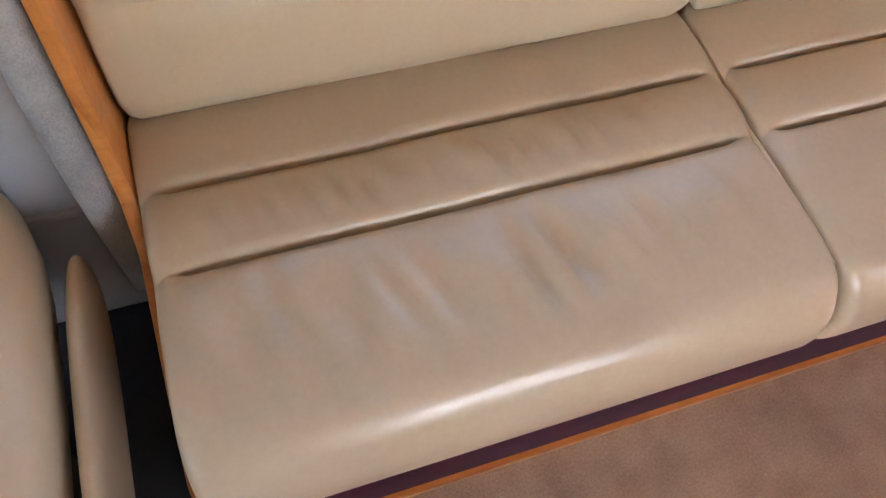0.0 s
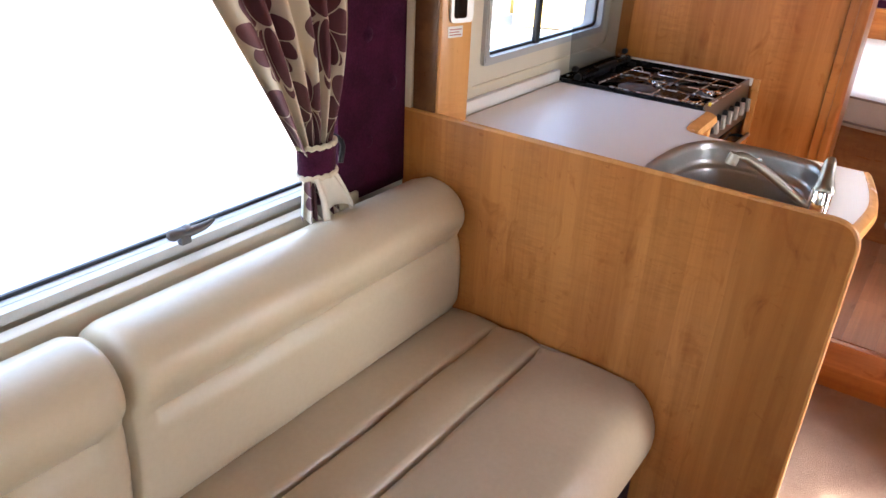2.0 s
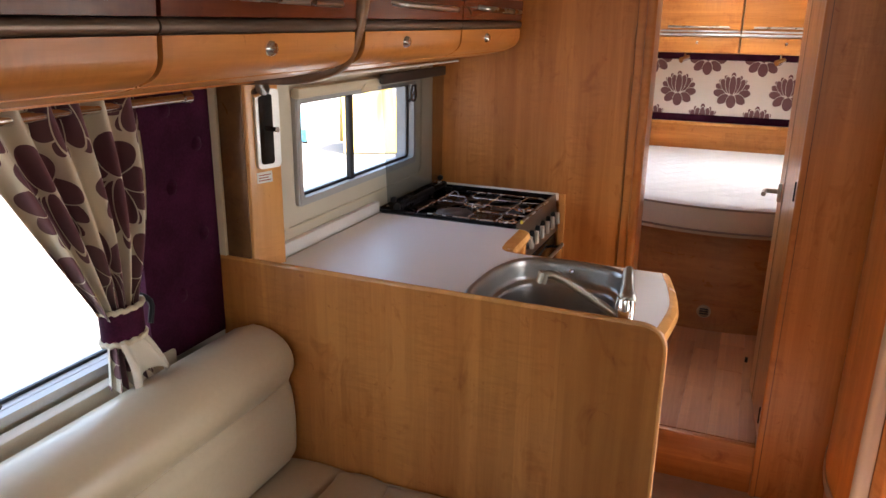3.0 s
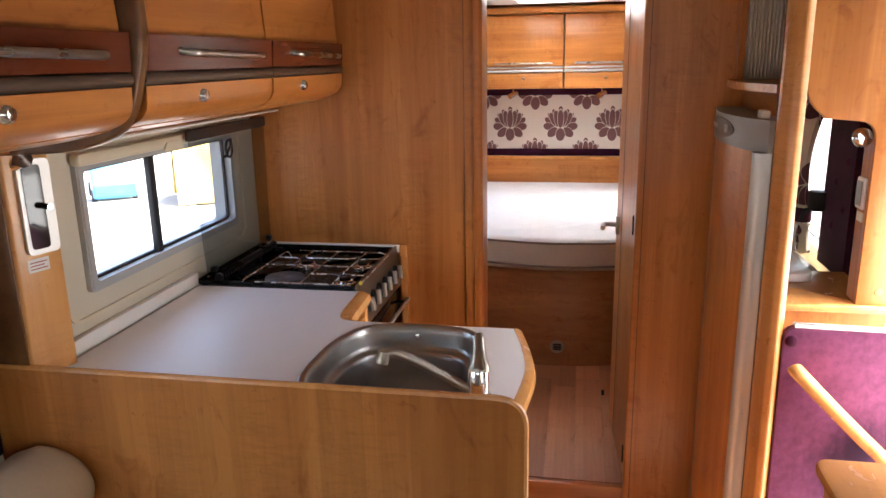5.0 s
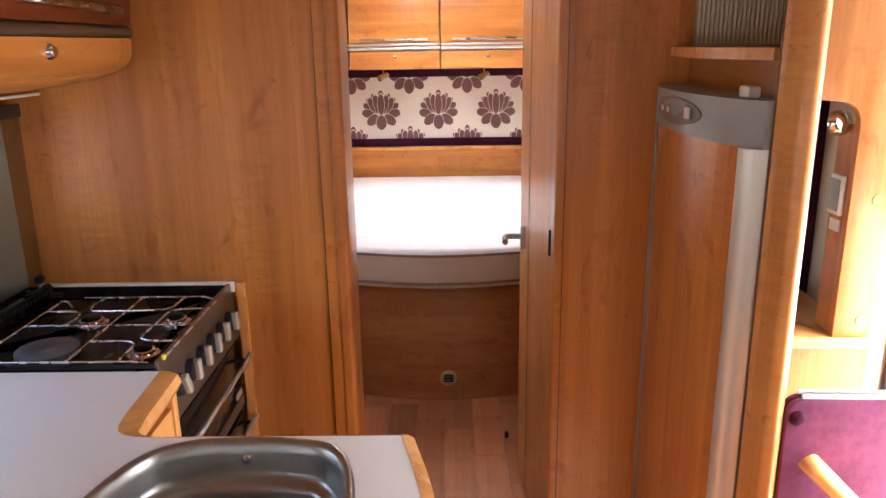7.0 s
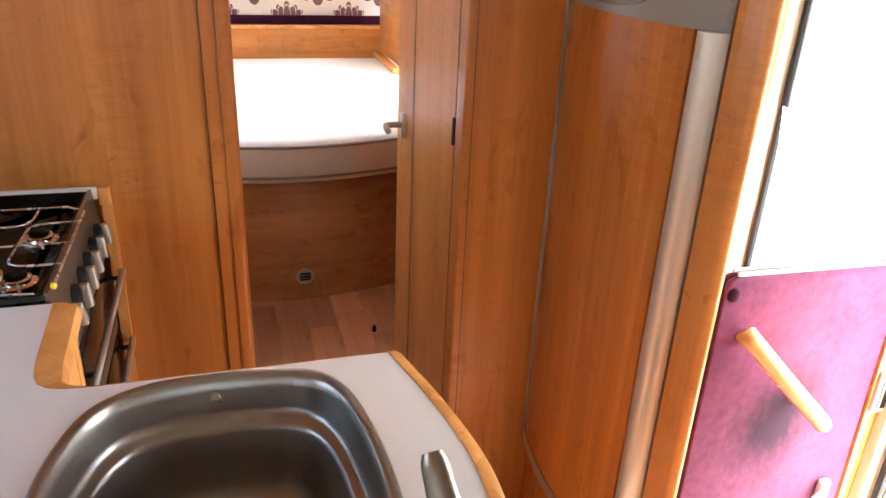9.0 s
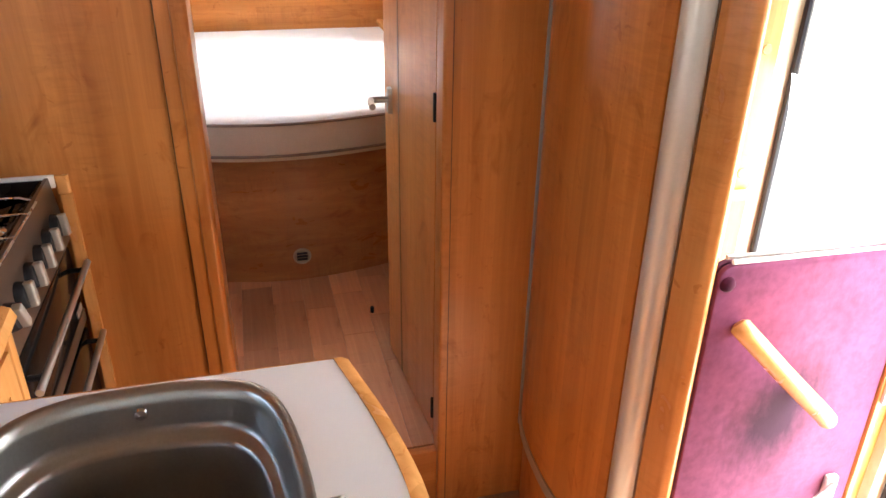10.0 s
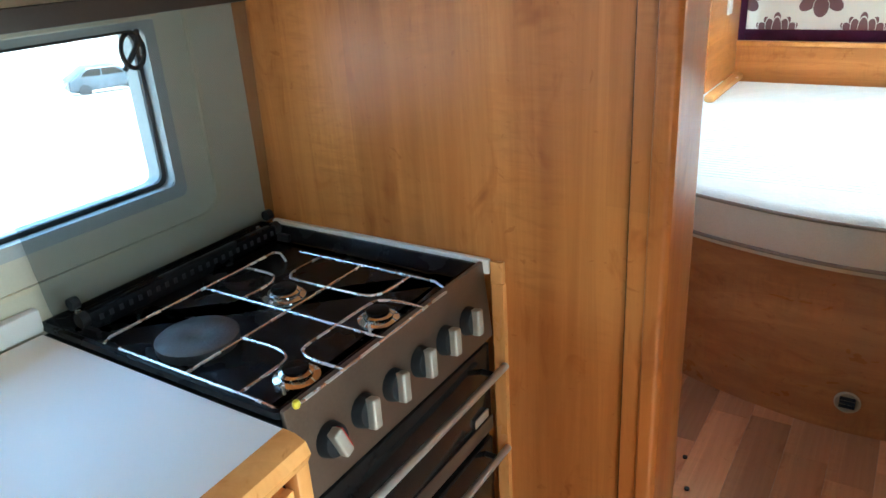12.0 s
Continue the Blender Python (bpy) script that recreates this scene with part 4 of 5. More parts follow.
# ---- cab end ----
def cab_seat(x, y):
    s = thing("cab_seat", (x, y, 0.0), "beige leather cab seat turned to the lounge", "seat")
    def shell(cx, cy, cz, rx, ry, rz, p=3.2, n=28, m=18):
        rings = []
        for j in range(m + 1):
            a = -math.pi / 2 + math.pi * j / m
            ring = []
            for i in range(n):
                t = 2 * math.pi * i / n
                sg = lambda v: math.copysign(abs(v) ** (2 / p), v)
                ring.append((cx + rx * sg(math.cos(a)) * sg(math.cos(t)), cy + ry * sg(math.cos(a)) * sg(math.sin(t)), cz + rz * sg(math.sin(a))))
            rings.append(ring)
        return loft(bmesh.new(), rings)
    part("seat_pad", shell(x, y, 0.43, 0.232, 0.42, 0.1), leather, s, "", 70)
    part("backrest", shell(x - 0.28, y, 0.82, 0.1, 0.26, 0.38), leather, s, "", 70)
    part("side_bolster", shell(x + 0.262, y - 0.02, 0.37, 0.016, 0.26, 0.085, 3.0), leather_dark, s, "padded leather side bolster", 70)
    part("pedestal", lathe(bmesh.new(), [(0.2, 0), (0.2, 0.03), (0.14, 0.05), (0.14, 0.32), (0.2, 0.34)], pose(x, y, 0), 20), black_plastic, s)
    return s


cab_seat(-0.612, 0.4)
setting("cab_step", boxed(-1.2, 0.2, 0.001, -0.268, 0.99, 0.016, 0.004), black_plastic, "black cab floor mat and step", "trim")
single("cab_side_trim", prism(bmesh.new(), rpoly([(0.74, 0.018), (0.99, 0.018), (0.99, 1.2), (0.86, 1.2), (0.775, 0.7), (0.765, 0.34), (0.757, 0.335), (0.755, 0.325)], 0.004), "x", -1.2, -0.316, 0.01), trim_grey, "grey plastic cab side trim behind the sofa", "trim")
setting("lining_strip", tube(bmesh.new(), smooth_line([(-0.296, 0.69, 0.2), (-0.296, 0.69, 0.3), (-0.296, 0.69, 0.42), (-0.297, 0.7, 0.55), (-0.299, 0.725, 0.7), (-0.303, 0.77, 1.0), (-0.305, 0.85, 1.2)], 6), 0.03, 12), carpet_grey, "grey felt lining strip beside the sofa end", "trim")


# ---- kitchen ----
WT = 0.95
def closed_curve(pts, n=6):
    """A smooth closed outline through the points."""
    k = len(pts)
    out = []
    for i in range(k):
        p0, p1, p2, p3 = (Vector(pts[(i + j) % k]) for j in (-1, 0, 1, 2))
        for j in range(n):
            t = j / n
            out.append(tuple(0.5 * (2 * p1 + (p2 - p0) * t + (2 * p0 - 5 * p1 + 4 * p2 - p3) * t * t + (3 * p1 - p0 - 3 * p2 + p3) * t ** 3)))
    return out


SINK = closed_curve([(1.66, 0.054), (1.76, 0.047), (1.85, 0.052), (1.93, 0.068), (1.975, 0.1), (1.991, 0.16), (1.993, 0.225), (1.986, 0.29), (1.953, 0.342), (1.88, 0.371), (1.79, 0.381), (1.68, 0.378), (1.635, 0.34), (1.628, 0.215), (1.636, 0.09)])
SINK_MID = Vector((1.815, 0.215))


def toward_mid(pts, d):
    """The outline drawn in towards the sink's middle."""
    return [tuple(SINK_MID + (Vector(p) - SINK_MID) * (1 - d / 0.17)) for p in pts]


def inset(pts, d):
    """The outline moved inwards by d."""
    n = len(pts)
    area = sum(pts[i][0] * pts[(i + 1) % n][1] - pts[(i + 1) % n][0] * pts[i][1] for i in range(n))
    s = 1 if area > 0 else -1
    out = []
    for i in range(n):
        a, c = Vector(pts[i - 1]), Vector(pts[(i + 1) % n])
        t = (c - a).normalized()
        out.append((pts[i][0] - s * t.y * d, pts[i][1] + s * t.x * d))
    return out


def worktop():
    w = thing("worktop", (1.8, 0.4, WT - 0.03), "pale laminate L-shaped worktop with honey wood edge", "worktop")
    nose = arc_line([(1.615, -0.02), (1.7, -0.03), (1.79, -0.034), (1.89, -0.02), (2.001, 0.006)], 6)
    inner = [(2.001, 0.3), (2.001, 0.35), (2.003, 0.374), (2.009, 0.394), (2.02, 0.406), (2.036, 0.412), (2.07, 0.416), (2.15, 0.419), (2.217, 0.422)]
    line = nose + inner
    outline = line + [(2.217, 0.862), (1.69, 0.862), (1.615, 0.862)]
    # top with the sink's hole: strips between the outline and the hole
    b = bmesh.new()
    hole = toward_mid(SINK, 0.006)
    edges = []
    for loop_pts in (outline, hole):
        vs = [b.verts.new((p[0], p[1], WT)) for p in loop_pts]
        edges += [b.edges.new((vs[i], vs[(i + 1) % len(vs)])) for i in range(len(vs))]
    r = bmesh.ops.triangle_fill(b, use_beauty=True, use_dissolve=False, edges=edges)
    ext = bmesh.ops.extrude_face_region(b, geom=b.faces[:])
    for v in [g for g in ext["geom"] if isinstance(g, bmesh.types.BMVert)]:
        v.co.z -= 0.028
    bmesh.ops.recalc_face_normals(b, faces=b.faces[:])
    part("slab", b, worktop_mat, w, "", 30)
    for name, seg in (("nose_edging", nose), ("inner_edging", [(2.001, 0.006)] + inner)):
        rings = []
        for i, p in enumerate(seg):
            a, c = Vector(seg[max(i - 1, 0)]), Vector(seg[min(i + 1, len(seg) - 1)])
            t = (c - a).normalized()
            o = Vector((t.y, -t.x))
            w_ = 0.021 if name == "nose_edging" else 0.005 + 0.029 * min(1.0, max(0.0, (p[1] - 0.35) / 0.055))
            rings.append([(p[0] + o.x * s, p[1] + o.y * s, WT + z) for s, z in ((0.0, 0.001), (0.45 * w_, 0.0), (0.85 * w_, -0.006), (w_, -0.02), (0.75 * w_, -0.036), (0.0, -0.04))])
        part(name, loft(bmesh.new(), rings), wood_edge, w, "rounded honey wood edge")
    part("upstand", boxed(1.69, 0.866, WT, 2.225, 0.884, WT + 0.034, 0.004), worktop_mat, w, "low white upstand along the wall")
    return w


worktop()


def sink():
    s = thing("sink", (1.82, 0.2, 0.8), "stainless steel kitchen sink with stepped rim", "sink")
    levels = [(-0.001, WT + 0.0005), (0.0, WT + 0.004), (0.003, WT + 0.0055), (0.009, WT + 0.0045), (0.0125, WT + 0.001), (0.0155, WT - 0.012), (0.0175, WT - 0.036), (0.02, WT - 0.0435), (0.024, WT - 0.047), (0.031, WT - 0.048), (0.034, WT - 0.05), (0.0365, WT - 0.056), (0.04, WT - 0.09), (0.044, WT - 0.122), (0.05, WT - 0.136), (0.06, WT - 0.145), (0.075, WT - 0.149)]
    rings = [[(p[0], p[1], z) for p in toward_mid(SINK, d)] for d, z in levels]
    b = loft(bmesh.new(), rings, False)
    b.faces.new([v for v in b.verts if abs(v.co.z - (WT - 0.149)) < 1e-4])
    bmesh.ops.recalc_face_normals(b, faces=b.faces[:])
    bowl = part("bowl", b, steel, s, "", 50)
    part("overflow_cap", lathe(bmesh.new(), [(0.001, 0.004), (0.006, 0.003), (0.0075, 0.0), (0.001, -0.001)], pose(1.9735, 0.214, WT - 0.018, 0, -82, 0), 14), chrome, bowl, "round overflow cap")
    w = part("drain", lathe(bmesh.new(), [(0.001, 0.0), (0.02, 0.001), (0.03, 0.003), (0.034, 0.002), (0.034, -0.002)], pose(1.76, 0.17, WT - 0.147), 20), chrome, s, "round chrome drain")
    return s


sink()
tap = thing("mixer_tap", (1.652, 0.016, WT), "satin nickel mixer tap with long swan spout", "tap")
part("tap_body", lathe(bmesh.new(), [(0.024, 0), (0.024, 0.006), (0.019, 0.01), (0.0185, 0.052), (0.016, 0.058), (0.001, 0.06)], pose(1.645, 0.035, WT + 0.003), 20), chrome, tap)
part("lever", tube(bmesh.new(), smooth_line([(1.64, 0.033, WT + 0.052), (1.65, 0.034, WT + 0.066), (1.664, 0.037, WT + 0.084), (1.684, 0.04, WT + 0.106)], 5), [0.021, 0.0225, 0.0225, 0.022, 0.021, 0.0195, 0.018, 0.0165, 0.0155, 0.0145, 0.014, 0.0135, 0.0135, 0.013, 0.012, 0.009], 14, 0.75), tap_mat, tap, "satin nickel lever", 60)
part("spout", tube(bmesh.new(), smooth_line([(1.645, 0.036, WT + 0.01), (1.632, 0.08, WT + 0.042), (1.612, 0.13, WT + 0.078), (1.596, 0.166, WT + 0.1), (1.587, 0.184, WT + 0.1)], 5), 0.0085, 12), tap_mat, tap, "curved chrome spout", 60)
part("nozzle", tube(bmesh.new(), [(1.588, 0.183, WT + 0.106), (1.585, 0.188, WT + 0.086)], 0.0105, 14), tap_mat, tap)

# units under the worktop
unit = thing("sink_unit", (1.8, 0.2, 0.0), "maple base unit under the sink", "cabinet")
part("carcass", prism(bmesh.new(), [(1.612, -0.016), (1.75, -0.026), (1.86, -0.012), (2.0, 0.028), (2.014, 0.4), (1.612, 0.4)], "z", 0.0, WT - 0.17), wood_v, unit)
part("apron", frame_prism(bmesh.new(), [(1.612, -0.016), (1.75, -0.026), (1.86, -0.012), (2.0, 0.028), (2.014, 0.4), (1.612, 0.4)], inset([(1.612, -0.016), (1.75, -0.026), (1.86, -0.012), (2.0, 0.028), (2.014, 0.4), (1.612, 0.4)], 0.014), "z", WT - 0.17, WT - 0.03), wood_v, unit)
unit2 = thing("base_unit", (2.1, 0.6, 0.0), "honey maple base unit with framed door", "cabinet")
part("carcass", boxed(1.975, 0.425, 0.0, 2.205, 0.86, WT - 0.03), wood_v, unit2)
door = part("door", boxed(1.99, 0.412, 0.08, 2.2, 0.4245, WT - 0.06, 0.003), wood_edge, unit2, "honey wood cabinet door")
part("door_rail", frame_prism(bmesh.new(), [(1.99, 0.08), (2.2, 0.08), (2.2, WT - 0.06), (1.99, WT - 0.06)], [(2.025, 0.125), (2.165, 0.125), (2.165, WT - 0.105), (2.025, WT - 0.105)], "y", 0.403, 0.4118), wood_edge, door)
part("stile", boxed(2.207, 0.402, 0.0, 2.227, 0.425, WT - 0.03, 0.003), wood_edge, unit2)


# ---- cooker ----
def cooker():
    x0, x1, yf, yb = 2.222, 2.648, 0.43, 0.883
    k = thing("cooker", ((x0 + x1) / 2, 0.6, 0.0), "black caravan cooker with gas hob, grill and oven", "cooker")
    b = bmesh.new()
    prism(b, [(x0, yf), (x1, yf), (x1, yb), (x0, yb)], "z", 0.3, WT - 0.012)
    part("body", b, black_plastic, k)
    # tray: flat well with a raised rim
    lv = [(0.0, WT + 0.002), (0.002, WT + 0.009), (0.008, WT + 0.01), (0.02, WT - 0.004), (0.03, WT - 0.008), (0.036, WT - 0.008), (0.042, WT - 0.008)]
    rect = rpoly([(x0, yf + 0.002), (x1, yf + 0.002), (x1, yb), (x0, yb)], 0.012, 4)
    rings = [[(p[0], p[1], z) for p in inset(rect, d)] for d, z in lv]
    b = loft(bmesh.new(), rings, False)
    b.verts.ensure_lookup_table()
    b.faces.new(b.verts[-len(rect):])
    bmesh.ops.recalc_face_normals(b, faces=b.faces[:])
    hob = part("hob_tray", b, enamel, k, "glossy black enamel hob tray", 50)
    zt = WT - 0.008
    for bx, by, r in ((2.462, 0.483, 0.02), (2.458, 0.65, 0.023), (2.305, 0.485, 0.02)):
        bn = part("burner", lathe(bmesh.new(), [(r + 0.009, 0.0), (r + 0.0085, 0.003), (r + 0.003, 0.0045), (r - 0.002, 0.007), (r + 0.001, 0.008), (r + 0.001, 0.01), (r - 0.005, 0.013), (0.001, 0.0135)], pose(bx, by, zt), 24), chrome, hob, "chrome-rimmed gas burner")
        part("burner_cap", lathe(bmesh.new(), [(r - 0.004, 0.0132), (r - 0.004, 0.016), (r - 0.008, 0.018), (0.001, 0.018)], pose(bx, by, zt), 24), enamel, bn)
        part("igniter", tube(bmesh.new(), [(bx - r - 0.012, by - 0.01, zt), (bx - r - 0.012, by - 0.01, zt + 0.011)], 0.002, 8), white_plastic, bn)
    part("hotplate", lathe(bmesh.new(), [(0.052, 0.0), (0.053, 0.004), (0.0535, 0.013), (0.051, 0.015), (0.012, 0.015), (0.01, 0.0135), (0.001, 0.0135)], pose(2.306, 0.657, zt), 32), hotplate_mat, hob, "round grey electric hotplate")
    # wire pan supports in two halves
    zr, zf = WT + 0.012, WT + 0.002
    xa, xm, xb, ya, ym, yc = 2.23, 2.399, 2.56, 0.424, 0.586, 0.748

    def bent(*pts):
        return smooth_line([(x, y, zr) for x, y in pts], 4)
    wires = [
        [(2.2255, yc - 0.008, zf), (2.232, yc - 0.002, WT + 0.008), (2.244, yc, zr), (2.54, yc, zr), (2.548, yc - 0.006, WT + 0.009), (2.552, yc - 0.012, WT - 0.006)],
        [(xa, 0.71, zr), (xa, 0.47, zr), (xa, 0.448, WT + 0.01), (2.231, 0.437, zf)],
        [(2.2405, 0.4225, WT + 0.0155), (2.252, ya, zr), (2.535, ya, zr), (2.545, 0.428, WT + 0.008)],
        [(xb, 0.71, zr), (xb, 0.455, zr), (2.553, 0.437, WT + 0.009), (2.542, 0.432, zf)],
        [(xa, ym, zr), (xb, ym, zr)],
        [(xm, yc, zr), (xm, ya, zr)],
        bent((2.32, ym), (2.321, 0.535), (2.313, 0.507), (2.294, 0.499), (xa, 0.498)),
        bent((2.321, ya), (2.321, 0.472), (2.33, 0.495), (2.347, 0.501), (xm, 0.5)),
        bent((xm, 0.671), (2.45, 0.67), (2.472, 0.682), (2.478, 0.7), (2.478, yc)),
        bent((xb, 0.666), (2.505, 0.668), (2.485, 0.66), (2.479, 0.64), (2.481, 0.525), (2.49, 0.506), (2.508, 0.499), (xb, 0.498)),
        bent((2.487, ya), (2.487, 0.465), (2.48, 0.488), (2.465, 0.498), (xm, 0.5)),
    ]
    for wr in wires:
        part("pan_support_wire", tube(bmesh.new(), wr, 0.0019, 6), wire_mat, hob, "bright wire pan support")
    part("support_bead", lathe(bmesh.new(), [(0.001, 0.0055), (0.0035, 0.004), (0.0048, 0.0), (0.0035, -0.004), (0.001, -0.0055)], pose(2.2405, 0.4225, WT + 0.0155), 12), yellow_mat, hob, "yellow bead at the wire's end")
    for sx in (x0 + 0.05, x1 - 0.03):
        part("tray_screw", lathe(bmesh.new(), [(0.001, 0.003), (0.004, 0.002), (0.005, 0)], pose(sx, yb - 0.02, WT + 0.008), 10), chrome, hob)
    # hinge bar and glass lid
    part("hinge_rail", boxed(x0 + 0.03, 0.815, WT - 0.007, x1 - 0.02, 0.832, WT + 0.022, 0.004), enamel, k, "black vented hinge rail")
    for i in range(22):
        vx = x0 + 0.055 + i * (x1 - x0 - 0.1) / 21
        part("vent_slot", boxed(vx - 0.003, 0.8135, WT + 0.006, vx + 0.003, 0.8155, WT + 0.014), rubber, k)
    for hx in (x0 + 0.032, x1 - 0.03):
        hg = part("lid_hinge", tube(bmesh.new(), [(hx - 0.006, 0.822, WT + 0.014), (hx + 0.006, 0.822, WT + 0.014)], 0.011, 14), black_plastic, k)
        part("hinge_foot", boxed(hx - 0.004, 0.79, WT - 0.008, hx + 0.004, 0.826, WT + 0.006, 0.002), black_plastic, hg)
        part("hinge_clamp", tube(bmesh.new(), [(hx - 0.006, 0.834, WT + 0.036), (hx + 0.006, 0.834, WT + 0.036)], 0.009, 12), black_plastic, hg)
    lid = part("glass_lid", prism(bmesh.new(), rpoly([(x0 + 0.004, WT + 0.02), (x1 - 0.012, WT + 0.02), (x1 - 0.002, 1.35), (x0 - 0.03, 1.35)], [0.02, 0.01, 0, 0]), "y", 0.836, 0.841, 0.001), smoked, k, "raised smoked glass lid")
    part("lid_strip", boxed(x0 - 0.03, 0.83, 1.334, x1 - 0.002, 0.846, 1.362, 0.002), lid_brown, lid, "dark brown top rail")
    # sloped control panel with knobs
    part("control_panel", prism(bmesh.new(), [(yf + 0.004, WT + 0.012), (yf - 0.002, WT + 0.012), (0.415, WT - 0.108), (0.418, WT - 0.112), (yf + 0.004, WT - 0.112)], "x", x0 + 0.004, x1, 0.002), steel_brown, k, "brown-tinted steel control panel")
    slope = math.degrees(math.atan2(yf - 0.417, 0.12))
    for i in range(6):
        kx = 2.279 + i * (2.585 - 2.279) / 5
        y, z = 0.4235, WT - 0.055
        m = pose(kx, y, z, 90 - slope, 0, 0)
        kn = part("knob", lathe(bmesh.new(), [(0.0215, 0.0), (0.0215, 0.004), (0.0195, 0.014), (0.018, 0.016), (0.001, 0.0165)], m, 24), black_plastic, k, "round control knob with silver grip")
        g = box(bmesh.new(), -0.0075, -0.0195, 0.012, 0.0075, 0.0195, 0.027, 0.0035, 3)
        bmesh.ops.transform(g, matrix=m @ pose(0, 0, 0, 0, 0, -8 if i else 20), verts=g.verts[:])
        part("grip", g, grip_mat, kn)
        t = box(bmesh.new(), -0.004, 0.032, 0.0, 0.004, 0.036, 0.0012)
        bmesh.ops.transform(t, matrix=m, verts=t.verts[:])
        part("dial_mark", t, black_plastic, k)
    t = box(bmesh.new(), 0.0072, -0.0165, 0.0155, 0.0088, 0.0165, 0.025)
    bmesh.ops.transform(t, matrix=pose(2.279, 0.4235, WT - 0.055, 90 - slope, 0, 0) @ pose(0, 0, 0, 0, 0, 20), verts=t.verts[:])
    part("red_mark", t, red_mat, k, "red stripe on the first knob")
    # grill and oven doors
    for z0, z1, hz in ((0.668, 0.83, 0.79), (0.3, 0.655, 0.635)):
        d = part("oven_door", boxed(x0 + 0.01, 0.42, z0, x1 - 0.004, 0.4355, z1, 0.004), oven_glass, k, "dark glass door with bar handle")
        part("door_band", boxed(x0 + 0.012, 0.4175, z0 + 0.004, x1 - 0.006, 0.4198, z0 + 0.03, 0.001), steel_brown, d, "brown steel lower band")
        part("door_badge", boxed(x1 - 0.06, 0.417, z0 + 0.035, x1 - 0.02, 0.4198, z0 + 0.05, 0.001), silver, d)
        part("bar_handle", tube(bmesh.new(), [(x0 + 0.02, 0.396, hz), (x1 + 0.002, 0.396, hz)], 0.006, 12), silver, d, "brushed metal bar handle")
        for hx in (x0 + 0.06, x1 - 0.03):
            part("handle_arm", tube(bmesh.new(), [(hx, 0.396, hz), (hx, 0.421, hz)], 0.005, 8), black_plastic, d)
    part("plinth", boxed(x0 + 0.01, 0.44, 0.0, x1 - 0.004, 0.86, 0.3), wood_v, k)
    return k


cooker()
setting("cooker_back_edge", boxed(2.65, 0.42, WT - 0.01, 2.66, 0.86, WT + 0.014, 0.003), worktop_mat, "narrow pale worktop strip along the maple wall", "trim")
b = prism(bmesh.new(), rpoly([(2.652, 0.4), (2.652, 0.42), (2.662, 0.42), (2.662, 0.396)], 0.004, 3), "z", WT - 0.022, WT + 0.012)
setting("cooker_side_edge", b, wood_edge, "small honey wood end piece", "trim")
setting("cooker_side_strip", boxed(2.649, 0.396, 0.0, 2.6595, 0.415, WT - 0.022), wood_edge, "honey wood strip beside the cooker", "trim")


# ---- fridge column, pillar, mirror, plum panel ----
FRONT = arc_line([(2.648, -0.502), (2.59, -0.487), (2.5, -0.476), (2.4, -0.474), (2.3, -0.487), (2.235, -0.502), (2.171, -0.528)], 5)


def bowed(z0, z1, out=0.0, back=-0.56, x_lo=None, x_hi=None):
    lo = x_lo if x_lo is not None else 0
    hi = x_hi if x_hi is not None else 9
    pts = [(x, y + out) for x, y in FRONT if lo <= x <= hi]
    return prism(bmesh.new(), pts + [(pts[-1][0], back), (pts[0][0], back)], "z", z0, z1)


def fridge():
    f = thing("fridge", (2.42, -0.75, 0.2), "tall fridge with bowed maple door and silver grip", "fridge")
    part("cabinet", boxed(2.195, -1.0, 0.2, 2.645, -0.562, 1.36), black_plastic, f)
    door = part("door", bowed(0.25, 1.3, 0.0, -0.56, 2.219), wood_v, f, "bowed maple fridge door", 60)
    # half-round profile from the door's edge to the pillar
    round_edge = [(2.195 + 0.0235 * math.cos(a), -0.523 + 0.026 * math.sin(a)) for a in (math.pi * k / 14 for k in range(15))]
    part("grip_bar", prism(bmesh.new(), round_edge + [(2.1715, -0.56), (2.2185, -0.56)], "z", 0.25, 1.3), grip_silver, f, "full-height rounded silver grip profile", 60)
    part("bottom_rail", bowed(0.222, 0.25, 0.004), silver, f, "silver lower rail", 60)
    part("side_seal", boxed(2.641, -0.504, 0.22, 2.6495, -0.495, 1.35, 0.002), grey_plastic, f)
    top = part("control_head", bowed(1.3, 1.37, 0.006), grey_plastic, f, "grey plastic control head", 60)
    pts = []
    for i in range(24):
        a = 2 * math.pi * i / 24
        pts.append((2.43 + 0.115 * math.cos(a), 1.337 + 0.024 * math.sin(a)))
    b = bmesh.new()
    def yfront(x):
        for (xa, ya), (xb, yb) in zip(FRONT, FRONT[1:]):
            if xb <= x <= xa:
                return ya + (yb - ya) * (x - xa) / (xb - xa)
        return -0.5
    b.faces.new([b.verts.new((x, yfront(x) + 0.009, z)) for x, z in pts])
    lo = bmesh.ops.extrude_face_region(b, geom=b.faces[:])
    for v in [g for g in lo["geom"] if isinstance(g, bmesh.types.BMVert)]:
        v.co.y -= 0.006
    bmesh.ops.recalc_face_normals(b, faces=b.faces[:])
    oval = part("control_oval", b, oval_mat, top, "dark oval control panel")
    for bx in (2.5, 2.46):
        part("push_button", lathe(bmesh.new(), [(0.007, 0), (0.006, 0.003), (0.001, 0.0035)], pose(bx, yfront(bx) + 0.009, 1.337, -90, 0, 0), 12), silver, oval)
    part("badge_plate", boxed(2.345, yfront(2.36) + 0.009, 1.328, 2.372, yfront(2.36) + 0.0115, 1.347), silver, oval)
    part("top_latch", boxed(2.225, -0.535, 1.37, 2.265, -0.515, 1.388, 0.004), white_plastic, top)
    return f


